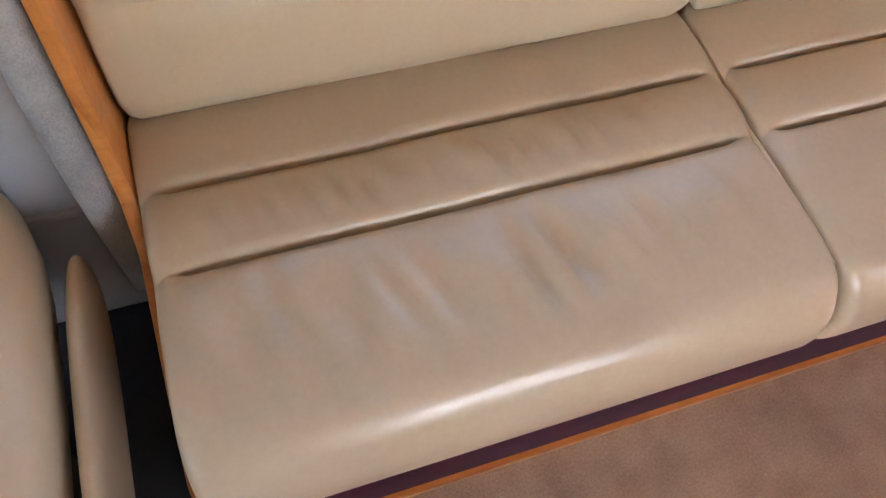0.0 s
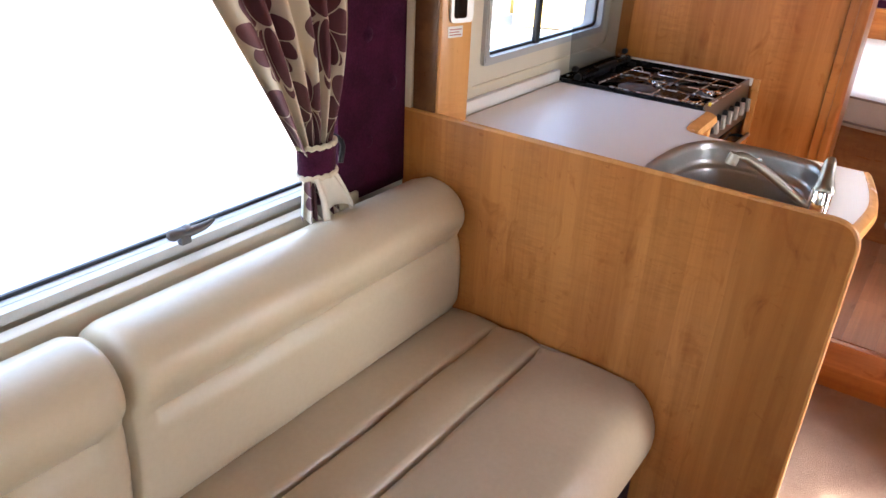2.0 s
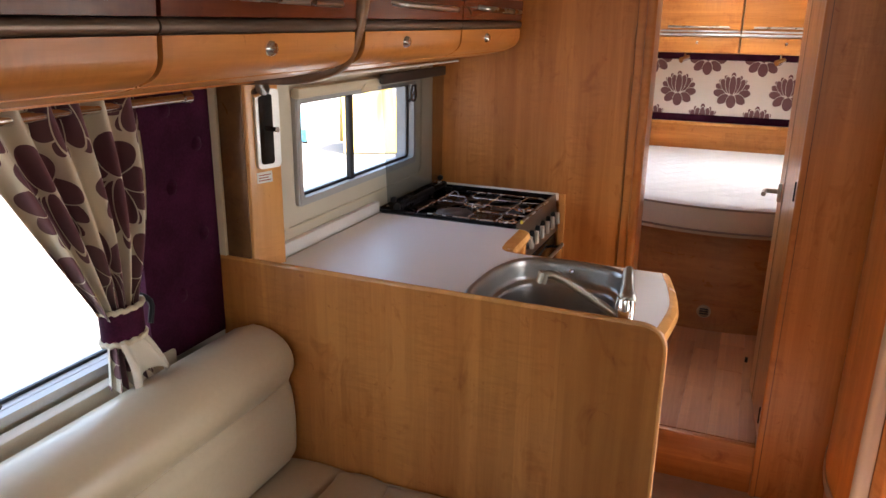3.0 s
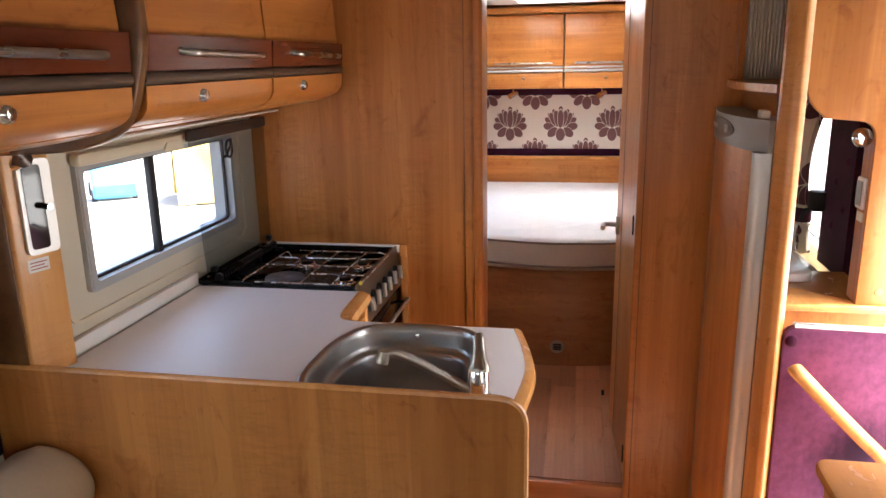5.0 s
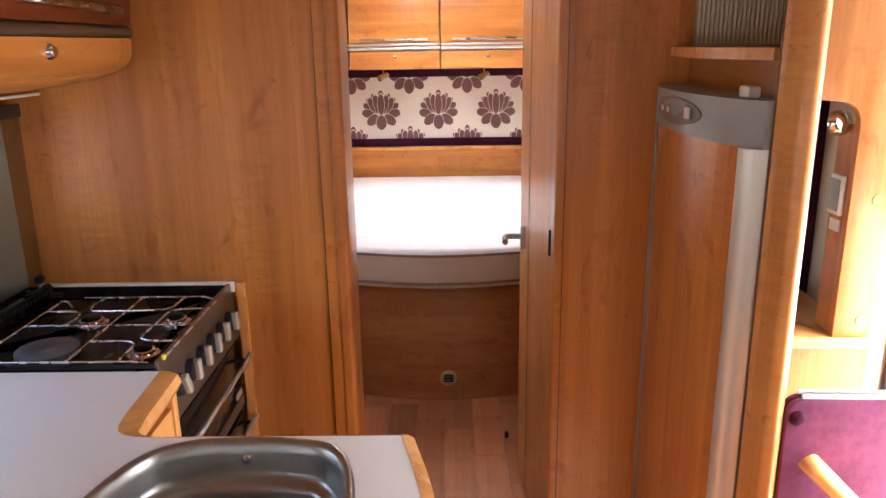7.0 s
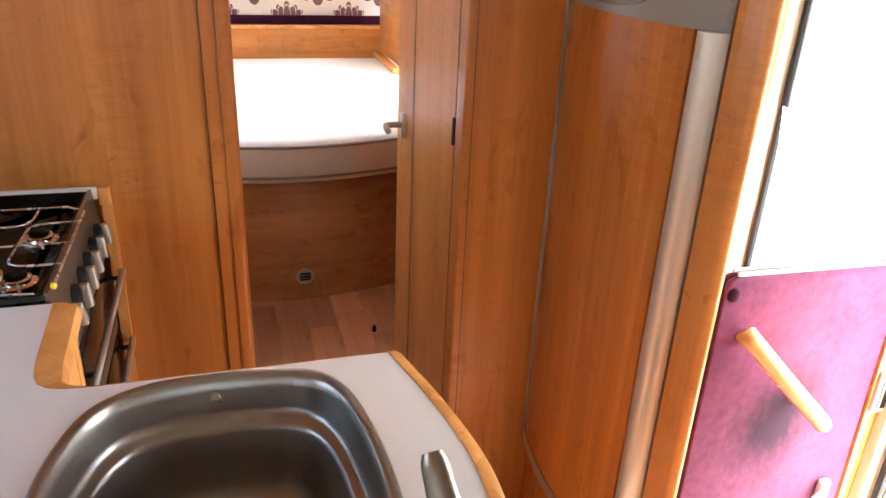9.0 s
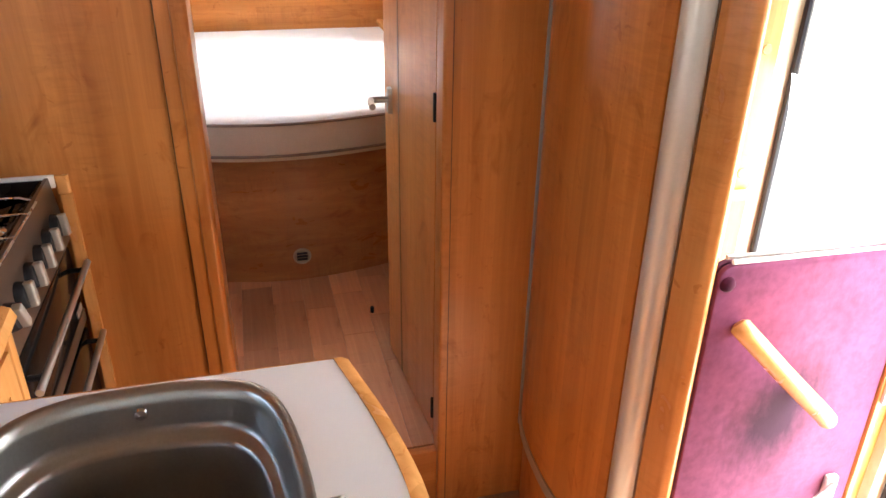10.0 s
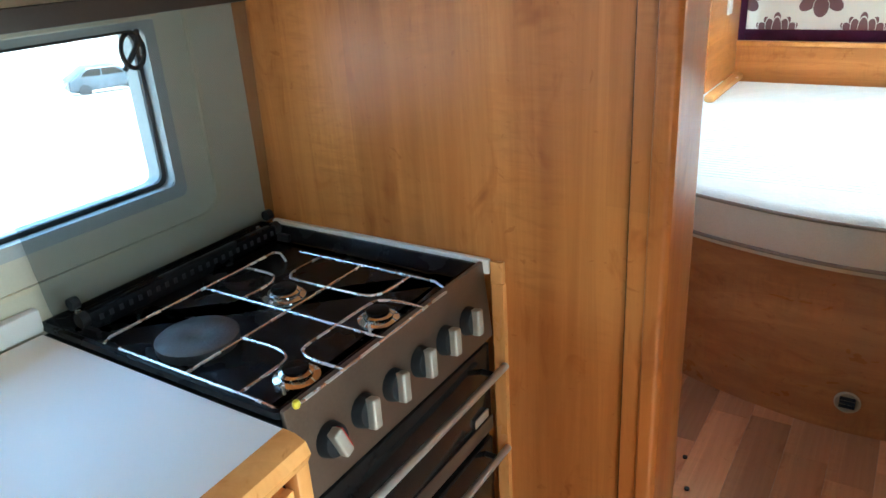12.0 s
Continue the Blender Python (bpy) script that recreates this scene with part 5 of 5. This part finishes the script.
fridge().location.z += 0.012
b = bowed(0.0, 0.234, -0.012)
setting("fridge_plinth", b, wood_v, "curved maple plinth under the fridge", "trim", 60)
b = prism(bmesh.new(), arc_line([(2.648, -0.515), (2.42, -0.495), (2.195, -0.535)], 6) + [(2.195, -1.0), (2.648, -1.0)], "z", 1.438, 1.456)
setting("fridge_shelf", b, wood_edge, "honey wood shelf over the fridge", "shelf", 60)
setting("fridge_back_panel", boxed(2.195, -0.575, 1.382, 2.648, -0.56, 1.438), wood_x, "maple panel over the fridge", "trim")
sh = thing("roller_shutter", (2.42, -0.53, 1.45), "pale ribbed roller shutter over the fridge", "shutter")
for i in range(48):
    y = -0.548 - i * 0.0088
    part("slat", prism(bmesh.new(), [(2.62, y), (2.614, y - 0.001), (2.611, y - 0.0035), (2.614, y - 0.006), (2.62, y - 0.007)], "z", 1.4565, 1.95), ribbed_mat, sh)
part("backing", boxed(2.621, -1.0, 1.4565, 2.645, -0.545, 1.95), ribbed_mat, sh)
setting("niche_post", boxed(2.6, -0.546, 1.4565, 2.648, -0.53, TOP), wood_v, "maple edge of the niche over the fridge", "trim")
pil = prism(bmesh.new(), rpoly([(2.168, -0.533), (2.152, -0.536), (2.12, -0.549), (2.112, -0.563), (2.122, -0.574), (2.168, -0.6)], [0.003, 0.02, 0.014, 0.008, 0, 0], 5), "z", 0.0, TOP)
setting("pillar", pil, wood_edge, "rounded honey wood pillar beside the fridge", "post", 60)
setting("pillar_line", boxed(2.1665, -0.536, 0.2, 2.1705, -0.532, TOP), wood_brown, "dark joint beside the pillar", "trim")
MX = 2.13
setting("wall_fridge_side", boxed(MX + 0.012, YR, 0.0, 2.18, -0.602, TOP), wood_v, "maple side wall of the fridge column", "wall")
mir = thing("wall_mirror", (MX, -0.79, 0.92), "tall frameless mirror beside the entrance", "mirror")
part("mirror_glass", boxed(MX, -0.985, 0.9, MX + 0.01, -0.566, TOP - 0.01), mirror_mat, mir)
pp = thing("entrance_panel", (2.12, -0.76, 0.0), "worn plum velvet panel with grab handle and net", "panel")
out = rpoly([(-0.578, -0.02), (-0.578, 0.913), (-0.945, 0.908), (-0.965, -0.02)], [0, 0.03, 0.02, 0], 5)
part("pad", prism(bmesh.new(), out, "x", 2.117, 2.129, 0.003), velvet_worn, pp)
part("top_bead", tube(bmesh.new(), [(2.122, -0.6, 0.916), (2.122, -0.94, 0.908)], 0.004, 8), white_plastic, pp, "pale top bead")
for by, bz in ((-0.594, 0.882), (-0.925, 0.876)):
    part("button", lathe(bmesh.new(), [(0.013, 0.0), (0.012, 0.004), (0.007, 0.008), (0.001, 0.009)], pose(2.117, by, bz, 0, -90, 0), 14), velvet, pp, "dark plum button")
gh = part("grab_handle", tube(bmesh.new(), smooth_line([(2.072, -0.592, 0.84), (2.066, -0.605, 0.825), (2.062, -0.7, 0.728), (2.064, -0.79, 0.64), (2.07, -0.806, 0.622)], 5), [0.011, 0.0145] + [0.016] * 18 + [0.011], 14), wood_edge, pp, "rounded honey wood grab handle", 60)
for gy, gz in ((-0.625, 0.805), (-0.77, 0.66)):
    part("handle_post", tube(bmesh.new(), [(2.07, gy, gz), (2.118, gy - 0.006, gz - 0.006)], 0.012, 12), wood_edge, gh)
ny0, ny1, nzt, nzb = -0.635, -0.905, 0.43, 0.2
for y in (ny0, ny1):
    part("net_rail", boxed(2.103, y - 0.012, 0.17, 2.1165, y + 0.012, nzt + 0.01, 0.004), white_plastic, pp, "white plastic net rail")
def net_top(t):
    return nzt - 0.075 * math.sin(math.pi * t) ** 0.8
net = part("net_hem", tube(bmesh.new(), [(2.1, ny0 + (ny1 - ny0) * i / 24, net_top(i / 24)) for i in range(25)], 0.0055, 8), net_mat, pp, "white gathered net pocket")
for k in range(-6, 13):
    for s in (1, -1):
        pts = []
        for i in range(13):
            t = i / 12
            y = ny0 + (ny1 - ny0) * t
            z = nzb - 0.03 + (0.031 * k) + s * 0.17 * (t if s > 0 else t - 1) * 0.9
            if 0.13 < z < net_top(t):
                pts.append((2.104 - 0.003 * s, y, z + 0.004 * math.sin(i * 2.4)))
        if len(pts) > 1:
            part("net_cord", tube(bmesh.new(), pts, 0.002, 5), net_mat, net)

pp.location.z += 0.025


# ---- bedroom ----
def bed_curve(off=0.0):
    return [(x - off, y) for x, y in arc_line([(4.0, 0.78), (3.83, 0.66), (3.7, 0.46), (3.62, 0.25), (3.575, 0.0), (3.6, -0.25), (3.68, -0.5), (3.82, -0.72), (4.0, -0.8)], 6)]


bed = thing("bed", (4.4, 0.0, STEP), "bed with round foot, white mattress and walnut base", "bed")
base = part("bed_base", prism(bmesh.new(), [(x + 0.04, y) for x, y in bed_curve()] + [(5.1, -0.8), (5.1, 0.78)], "z", STEP, 0.632), wood_bed, bed, "curved walnut-toned bed front", 60)
outline = bed_curve(0.02) + [(5.06, -0.8), (5.06, 0.78)]
lv = [(0.012, 0.634), (0.0, 0.648), (0.0, 0.755), (0.006, 0.768), (0.03, 0.776)]
rings = [[(p[0], p[1], z) for p in inset(outline, d)] for d, z in lv[:3]]
part("mattress_border", loft(bmesh.new(), rings, False), mattress_side, bed, "beige mattress border", 60)
rings = [[(p[0], p[1], z) for p in inset(outline, d)] for d, z in lv[2:]]
b = loft(bmesh.new(), rings, False)
b.faces.new([v for v in b.verts if abs(v.co.z - 0.776) < 1e-4])
bmesh.ops.recalc_face_normals(b, faces=b.faces[:])
matt = part("mattress_top", b, mattress_mat, bed, "white ribbed mattress top", 60)
for z in (0.655, 0.757):
    part("piping", tube(bmesh.new(), [(x - 0.003, y, z) for x, y in outline[:-2]], 0.005, 8), piping_mat, matt, "brown piping")
part("base_vent", lathe(bmesh.new(), [(0.027, 0.0), (0.031, 0.004), (0.028, 0.009), (0.025, 0.008), (0.022, 0.002)], pose(3.6135, -0.049, 0.268, 0, -90, 0), 24), vent_mat, base, "round brown warm-air vent")
for i in range(3):
    part("vent_bar", boxed(3.6, -0.067, 0.256 + 0.011 * i, 3.613, -0.031, 0.259 + 0.011 * i), black_plastic, base)
# quilting ribs
for i in range(58):
    x = 3.74 + i * 0.0228
    part("quilt_rib", tube(bmesh.new(), [(x, -0.42 + 0.05 * k, 0.7747 + 0.0003 * math.sin(k * 2.1 + i)) for k in range(21)], 0.0022, 5), mattress_mat, matt)

hb = thing("headboard", (5.12, 0.0, 0.7), "low maple headboard panel behind the mattress", "headboard")
part("board", boxed(5.1, -0.98, 0.62, 5.13, 0.98, 0.93, 0.005), wood_y, hb)
part("top_rail", boxed(5.092, -0.98, 0.912, 5.099, 0.98, 0.93, 0.003), wood_edge, hb, "rounded honey wood top rail")
sw = thing("wall_switch", (4.9, 0.598, 1.1), "small white light switch beside the bed", "switch")
part("plate", boxed(4.86, 0.59, 1.06, 4.92, 0.599, 1.12, 0.003), white_plastic, sw)
part("rocker", boxed(4.875, 0.586, 1.075, 4.905, 0.5905, 1.105, 0.002), white_plastic, sw)
for y0, y1 in ((0.56, 0.6), (-0.62, -0.58)):
    s = single("bed_side_ledge", boxed(4.6, y0, 0.776, 5.098, y1, 0.805, 0.012), wood_edge_x, "honey wood ledge along the mattress", "ledge", "ledges beside the bed")
for sgn in (1, -1):
    y = 0.6 if sgn > 0 else -0.62
    setting("bed_side_panel", boxed(4.62, min(y, y + 0.02 * sgn), 0.805, 5.098, max(y, y + 0.02 * sgn), 1.42), wood_x, "maple panel beside the bed head", "wall")
    setting("wardrobe_side", boxed(3.3, min(y + 0.2 * sgn, y + 0.22 * sgn), STEP, 3.85, max(y + 0.2 * sgn, y + 0.22 * sgn), BED_TOP), wood_v, "maple wardrobe side in the bedroom", "wall")
bl = thing("window_blind", (5.2, 0.0, 0.955), "cream roller blind with brown lotus flowers, closed", "blind")
b = grid(bmesh.new(), lambda u, v: (5.205, 0.6 - 1.3 * u, 0.965 + 0.46 * v), 12, 6, (1.5, 0.46))
for f in b.faces:
    for lp in f.loops:
        uvl = b.loops.layers.uv.active
        c = lp.vert.co
        lp[uvl].uv = (-c.y + 0.316 * 20 + 0.313 + 0.158, c.z - 1.115 + 0.194 + 3.88)
part("cloth", b, blind_mat, bl)
part("lower_band", boxed(5.19, -0.72, 0.92, 5.203, 0.59, 0.965, 0.003), velvet, bl, "dark plum lower band")
part("upper_band", boxed(5.19, -0.72, 1.297, 5.203, 0.59, 1.36, 0.003), velvet, bl, "dark plum upper band")
part("side_band", boxed(5.19, 0.59, 0.92, 5.203, 0.617, 1.42, 0.003), velvet, bl)
setting("wall_bed_head", boxed(5.21, YR, 0.9, 5.24, YL, BED_TOP), wood_y, "maple rear wall around the blind", "wall")


def bed_locker(y0, y1):
    k = thing("bed_locker", (5.0, (y0 + y1) / 2, 1.34), "maple locker over the bed with metal pull", "locker", "lockers over the bed")
    part("carcass", boxed(4.93, y0, 1.345, 5.205, y1, 1.8), wood_y, k)
    door = part("door", boxed(4.9, y0 + 0.003, 1.475, 4.929, y1 - 0.003, 1.76, 0.006), wood_y, k)
    part("trim", boxed(4.892, y0, 1.462, 4.9, y1, 1.472, 0.002), silver, door, "thin bright trim")
    part("pull_handle", tube(bmesh.new(), [(4.88, y0 + 0.06, 1.49), (4.88, y1 - 0.06, 1.49)], 0.006, 10), nickel, door, "long slim metal pull")
    part("rail", tube(bmesh.new(), [(4.9, y0, 1.448), (4.9, y1, 1.448)], 0.008, 10), silver, k, "bright metal rail")
    lid = part("lid", boxed(4.905, y0 + 0.003, 1.348, 4.929, y1 - 0.003, 1.436, 0.008), wood_y, k)
    part("knob", lathe(bmesh.new(), [(0.009, 0.0), (0.008, 0.006), (0.001, 0.008)], pose(4.905, (y0 + y1) / 2, 1.405, 0, -90, 0), 12), chrome, lid)
    return k


for y0, y1 in ((0.44, 0.8), (-0.02, 0.436), (-0.5, -0.024), (-0.84, -0.504)):
    bed_locker(y0, y1)
setting("bed_locker_top", boxed(4.86, -0.86, 1.765, 5.2, 0.82, 1.8, 0.01), wood_y, "maple cornice over the bed lockers", "trim")
for sy in (0.275, -0.245):
    s = thing("reading_spot", (5.0, sy, 1.3), "small chrome reading spotlight over the bed", "spotlight", "bed reading lights")
    part("stem", tube(bmesh.new(), [(5.0, sy, 1.345), (5.0, sy, 1.31)], 0.006, 8), chrome, s)
    part("lamp_head", tube(bmesh.new(), [(4.98, sy + 0.02, 1.3), (5.02, sy - 0.02, 1.318)], [0.017, 0.013], 12), chrome, s)


def rooflight(x0, x1, z, name):
    r = thing(name, ((x0 + x1) / 2, 0, z), "white framed rooflight letting in daylight", "rooflight", kind="structure")
    out = rpoly([(x0 - 0.06, -0.36), (x1 + 0.06, -0.36), (x1 + 0.06, 0.36), (x0 - 0.06, 0.36)], 0.04)
    inn = rpoly([(x0, -0.21), (x1, -0.21), (x1, 0.21), (x0, 0.21)], 0.04)
    part("frame", frame_prism(bmesh.new(), out, inn, "z", z - 0.035, z + 0.002), white_plastic, r, "white plastic frame")
    part("liner", frame_prism(bmesh.new(), rpoly([(x0 - 0.01, -0.31), (x1 + 0.01, -0.31), (x1 + 0.01, 0.31), (x0 - 0.01, 0.31)], 0.04), inn, "z", z + 0.002, TOP + 0.08), white_plastic, r)
    g = part("dome", boxed(x0 - 0.003, -0.213, z - 0.03, x1 + 0.003, 0.213, z - 0.026), frosted, r, "frosted white rooflight panel")


rooflight(3.95, 4.65, BED_TOP, "rooflight_1")


# ---- entrance side, seen in the mirror ----
UX = 2 * MX - 2.565
unit3 = thing("dresser_unit", (UX - 0.2, -0.8, 0.0), "honey maple dresser by the entrance with moulded ledge", "cabinet")
part("carcass", boxed(UX - 0.32, -0.957, 0.0, UX, -0.55, 0.83), wood_v, unit3)
part("ledge", prism(bmesh.new(), rpoly([(UX - 0.34, -0.53), (UX + 0.016, -0.53), (UX + 0.016, -0.957), (UX - 0.34, -0.957)], [0.03, 0.03, 0.004, 0]), "z", 0.831, 0.852, 0.006), wood_edge_x, unit3, "moulded honey wood ledge")
wing = thing("wing_panel", (UX, -0.8, 0.852), "shaped maple panel with curved opening over the dresser", "panel")
shape = arc_line([(-0.6, 1.93), (-0.655, 1.62), (-0.7, 1.42), (-0.75, 1.355)], 5) + rpoly([(-0.76, 1.348), (-0.876, 1.348), (-0.876, 0.852)], [0, 0.05, 0], 6)[1:] + [(-0.958, 0.852), (-0.958, 1.96), (-0.6, 1.96)]
part("board", prism(bmesh.new(), shape, "x", UX - 0.02, UX, 0.002), wood_v, wing)
part("inner_cheek", boxed(UX - 0.085, -0.893, 0.853, UX - 0.021, -0.88, 1.3), wood_v, wing)
for pz in (0.89, 1.15, 1.45, 1.6):
    part("screw_cap", lathe(bmesh.new(), [(0.011, 0.0), (0.01, 0.002), (0.001, 0.003)], pose(UX, -0.93, pz, 0, 90, 0), 12), wood_edge, wing)
sk = thing("wall_socket", (UX - 0.09, -0.88, 1.155), "dark grey socket in a white plate", "socket")
part("plate", boxed(UX - 0.076, -0.8795, 1.11, UX - 0.026, -0.869, 1.195, 0.004), white_plastic, sk)
part("socket_face", boxed(UX - 0.071, -0.869, 1.12, UX - 0.031, -0.8665, 1.186, 0.002), grey_plastic, sk)
part("label_strip", boxed(UX - 0.071, -0.8795, 1.075, UX - 0.033, -0.876, 1.1), white_plastic, sk)
sp = thing("reading_spot", (UX - 0.06, -0.85, 1.3), "round chrome spotlight under the shaped panel", "spotlight")
part("lamp_head", lathe(bmesh.new(), [(0.026, 0.0), (0.026, 0.012), (0.022, 0.02), (0.001, 0.026)], pose(UX - 0.05, -0.855, 1.3, 20, 75, 0), 18), chrome, sp)
tbl = thing("table_board", (UX - 0.3, -0.7, 0.853), "pale rounded table top stowed on the dresser", "table")
part("board", prism(bmesh.new(), rpoly([(UX - 0.75, -0.45), (UX - 0.2, -0.45), (UX - 0.2, -0.83), (UX - 0.75, -0.83)], 0.05), "z", 0.853, 0.878, 0.003), worktop_mat, tbl)
setting("door_frame_front", boxed(1.615, -1.075, -0.02, 1.6725, -0.959, 1.8, 0.006), cream, "cream jamb of the entrance", "trim")
setting("door_frame_rear", boxed(2.09, -1.06, -0.02, 2.118, -0.985, 1.8, 0.006), cream, "cream jamb of the entrance", "trim")
setting("door_seal", tube(bmesh.new(), [(1.682, -1.016, -0.02), (1.682, -1.016, 1.76), (2.08, -1.016, 1.76), (2.08, -1.016, -0.02)], 0.009, 8), rubber, "black rubber seal round the entrance", "trim")
setting("panel_side_strip", prism(bmesh.new(), [(-0.948, 0.93), (-0.985, 0.93), (-1.0, 0.0), (-0.968, 0.0)], "x", 2.112, 2.129, 0.003), wood_edge, "honey wood strip beside the plum panel", "trim")
so = thing("wall_socket", (2.11, -0.975, 0.66), "dark socket in a white plate beside the entrance", "socket")
part("plate", boxed(2.104, -1.0, 0.62, 2.1118, -0.958, 0.71, 0.003), white_plastic, so)
part("socket_face", boxed(2.102, -0.995, 0.63, 2.104, -0.966, 0.7), dark_glass, so)

opp = thing("side_bench", (0.8, -0.8, 0.0), "beige leather bench with rolled back opposite the sofa", "sofa")
def opp_rings(section, x0, x1):
    return [[(p[0], -p[1] - 0.01, p[2]) for p in r] for r in cushion_rings(section, x0, x1, 0.03, 20)]
part("back_cushion", loft(bmesh.new(), opp_rings(back_section, 0.3, 1.3)), leather_dark, opp, "", 60)
part("seat_cushion", loft(bmesh.new(), [[(p[0], -(0.5 + p[1] * 0.36) - 0.01, p[2]) for p in r] for r in cushion_rings(seat_section(0), 0.3, 1.3, 0.03, 20)]), leather_dark, opp, "", 60)
part("base", boxed(0.3, -1.015, 0.0, 1.3, -0.62, 0.335), wood_x, opp)
padded_board("tufted_wall_pad", 1.02, 1.285, 0.8, 1.42, YR + 0.002, 0.045, "dark plum velvet tufted pad beside the window", [(1.13, 0.95), (1.13, 1.1), (1.13, 1.25), (1.22, 1.02), (1.22, 1.18)])
curtain(0.86, 1, -0.93, face=-1)
hs = thing("window_speaker", (1.0, -0.97, 1.0), "small black clip-on fan in front of the window", "fan")
part("housing", boxed(0.98, -0.99, 0.98, 1.05, -0.93, 1.05, 0.01), black_plastic, hs)
setting("lounge_lockers_right", boxed(-0.5, YR + 0.002, 1.42, UX - 0.022, -0.68, 1.975, 0.03), wood_x, "maple lockers on the entrance side", "locker")


# ---- outside ----
GROUND = -0.62


def ground_at(x, y):
    """The yard is level round the van and falls away beyond 4 m."""
    return GROUND - 0.115 * min(60.0, max(0.0, math.hypot(x - 1.5, y) - 4.0))


b = bmesh.new()
rings = [0.1, 2, 4, 6, 9, 13, 18, 25, 35, 48, 64, 120, 300, 900]
loft(b, [[(1.5 + r * math.cos(2 * math.pi * k / 64), r * math.sin(2 * math.pi * k / 64), ground_at(1.5 + r * math.cos(2 * math.pi * k / 64), r * math.sin(2 * math.pi * k / 64))) for k in range(64)] for r in rings], False)
b.faces.new(b.verts[:64])
setting("ground", b, ground_mat, "pale sunlit concrete yard", "ground")


def car(x, y, turn, paint, label):
    """A small hatchback: body, glass house, wheels, lamps."""
    c = new("parked_car")
    tagged(c, label, "car")
    prof = rpoly([(-1.95, 0.28), (-2.0, 0.62), (-1.85, 0.88), (-1.2, 0.98), (-0.55, 1.42), (0.95, 1.46), (1.6, 1.05), (1.92, 0.9), (1.95, 0.3)], 0.14, 4)
    part("body", prism(bmesh.new(), prof, "y", -0.82, 0.82, 0.1, 3), paint, c, "", 50)
    for s in (-1, 1):
        part("side_window", prism(bmesh.new(), rpoly([(-0.95, 1.0), (-0.45, 1.34), (0.2, 1.37), (0.2, 1.0)], 0.05), "y", s * 0.822, s * 0.83), dark_glass, c)
        part("side_window", prism(bmesh.new(), rpoly([(0.28, 1.0), (0.28, 1.37), (0.9, 1.36), (1.3, 1.05)], 0.05), "y", s * 0.822, s * 0.83), dark_glass, c)
        for wx in (-1.25, 1.2):
            wh = part("wheel", lathe(bmesh.new(), [(0.2, -0.1), (0.3, -0.1), (0.32, -0.06), (0.32, 0.06), (0.3, 0.1), (0.2, 0.1)], pose(wx, s * 0.78, 0.32, 90, 0, 0), 20), rubber, c)
            part("rim", lathe(bmesh.new(), [(0.2, -0.09), (0.12, -0.07), (0.05, -0.1), (0.05, 0.1), (0.12, 0.07), (0.2, 0.09)], pose(wx, s * 0.78, 0.32, 90, 0, 0), 16), silver, wh)
        part("headlight", boxed(-1.99, s * 0.62 - 0.14, 0.66, -1.86, s * 0.62 + 0.14, 0.8, 0.04), white_plastic, c)
    part("windscreen", prism(bmesh.new(), [(-1.19, 0.995), (-0.57, 1.42), (-0.55, 1.4), (-1.15, 0.98)], "y", -0.7, 0.7), dark_glass, c)
    c.matrix_basis = pose(x, y, ground_at(x, y), 0, 0, turn)
    return c


blue_paint = stained("sky_blue_car_paint", (0.06, 0.3, 0.5), (0.05, 0.26, 0.44), 1, 0.25)
dark_paint = stained("dark_grey_car_paint", (0.05, 0.06, 0.08), (0.04, 0.05, 0.065), 1, 0.25)
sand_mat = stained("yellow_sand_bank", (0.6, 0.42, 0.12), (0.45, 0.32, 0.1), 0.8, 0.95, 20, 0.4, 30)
car(28.9, 19.7, 218, blue_paint, "light blue hatchback parked on the yard")
car(25.7, 37.1, 160, dark_paint, "dark grey hatchback parked on the yard")

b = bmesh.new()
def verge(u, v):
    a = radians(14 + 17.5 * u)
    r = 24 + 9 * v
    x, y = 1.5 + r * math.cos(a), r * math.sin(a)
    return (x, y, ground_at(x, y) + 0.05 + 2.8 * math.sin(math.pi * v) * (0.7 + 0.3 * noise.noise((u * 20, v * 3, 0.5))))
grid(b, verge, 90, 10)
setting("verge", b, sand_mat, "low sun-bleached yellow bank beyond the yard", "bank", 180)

# vinyl planks of the bedroom floor
random.seed(4)
fl = bpy.data.objects["floor_bedroom"]
lengths = (0.26, 0.38, 0.5)
plank_mesh = {}
for L in lengths:
    bb = boxed(0.0003, 0.0003, 0.0, L - 0.0003, 0.0997, 0.0055, 0.0004, 1)
    me = bpy.data.meshes.new("plank")
    bb.to_mesh(me)
    bb.free()
    me.materials.append(vinyl)
    plank_mesh[L] = me
for r in range(-10, 11):
    x = 2.686 - random.choice((0.0, 0.1, 0.16))
    y = r * 0.1 - 0.035
    if not -0.72 < y < 0.68:
        continue
    while x < 3.95:
        L = random.choice(lengths)
        ob = new("plank", plank_mesh[L])
        ob.parent = fl
        ob.location = (max(x, 2.686), y, STEP - 0.006)
        x += L
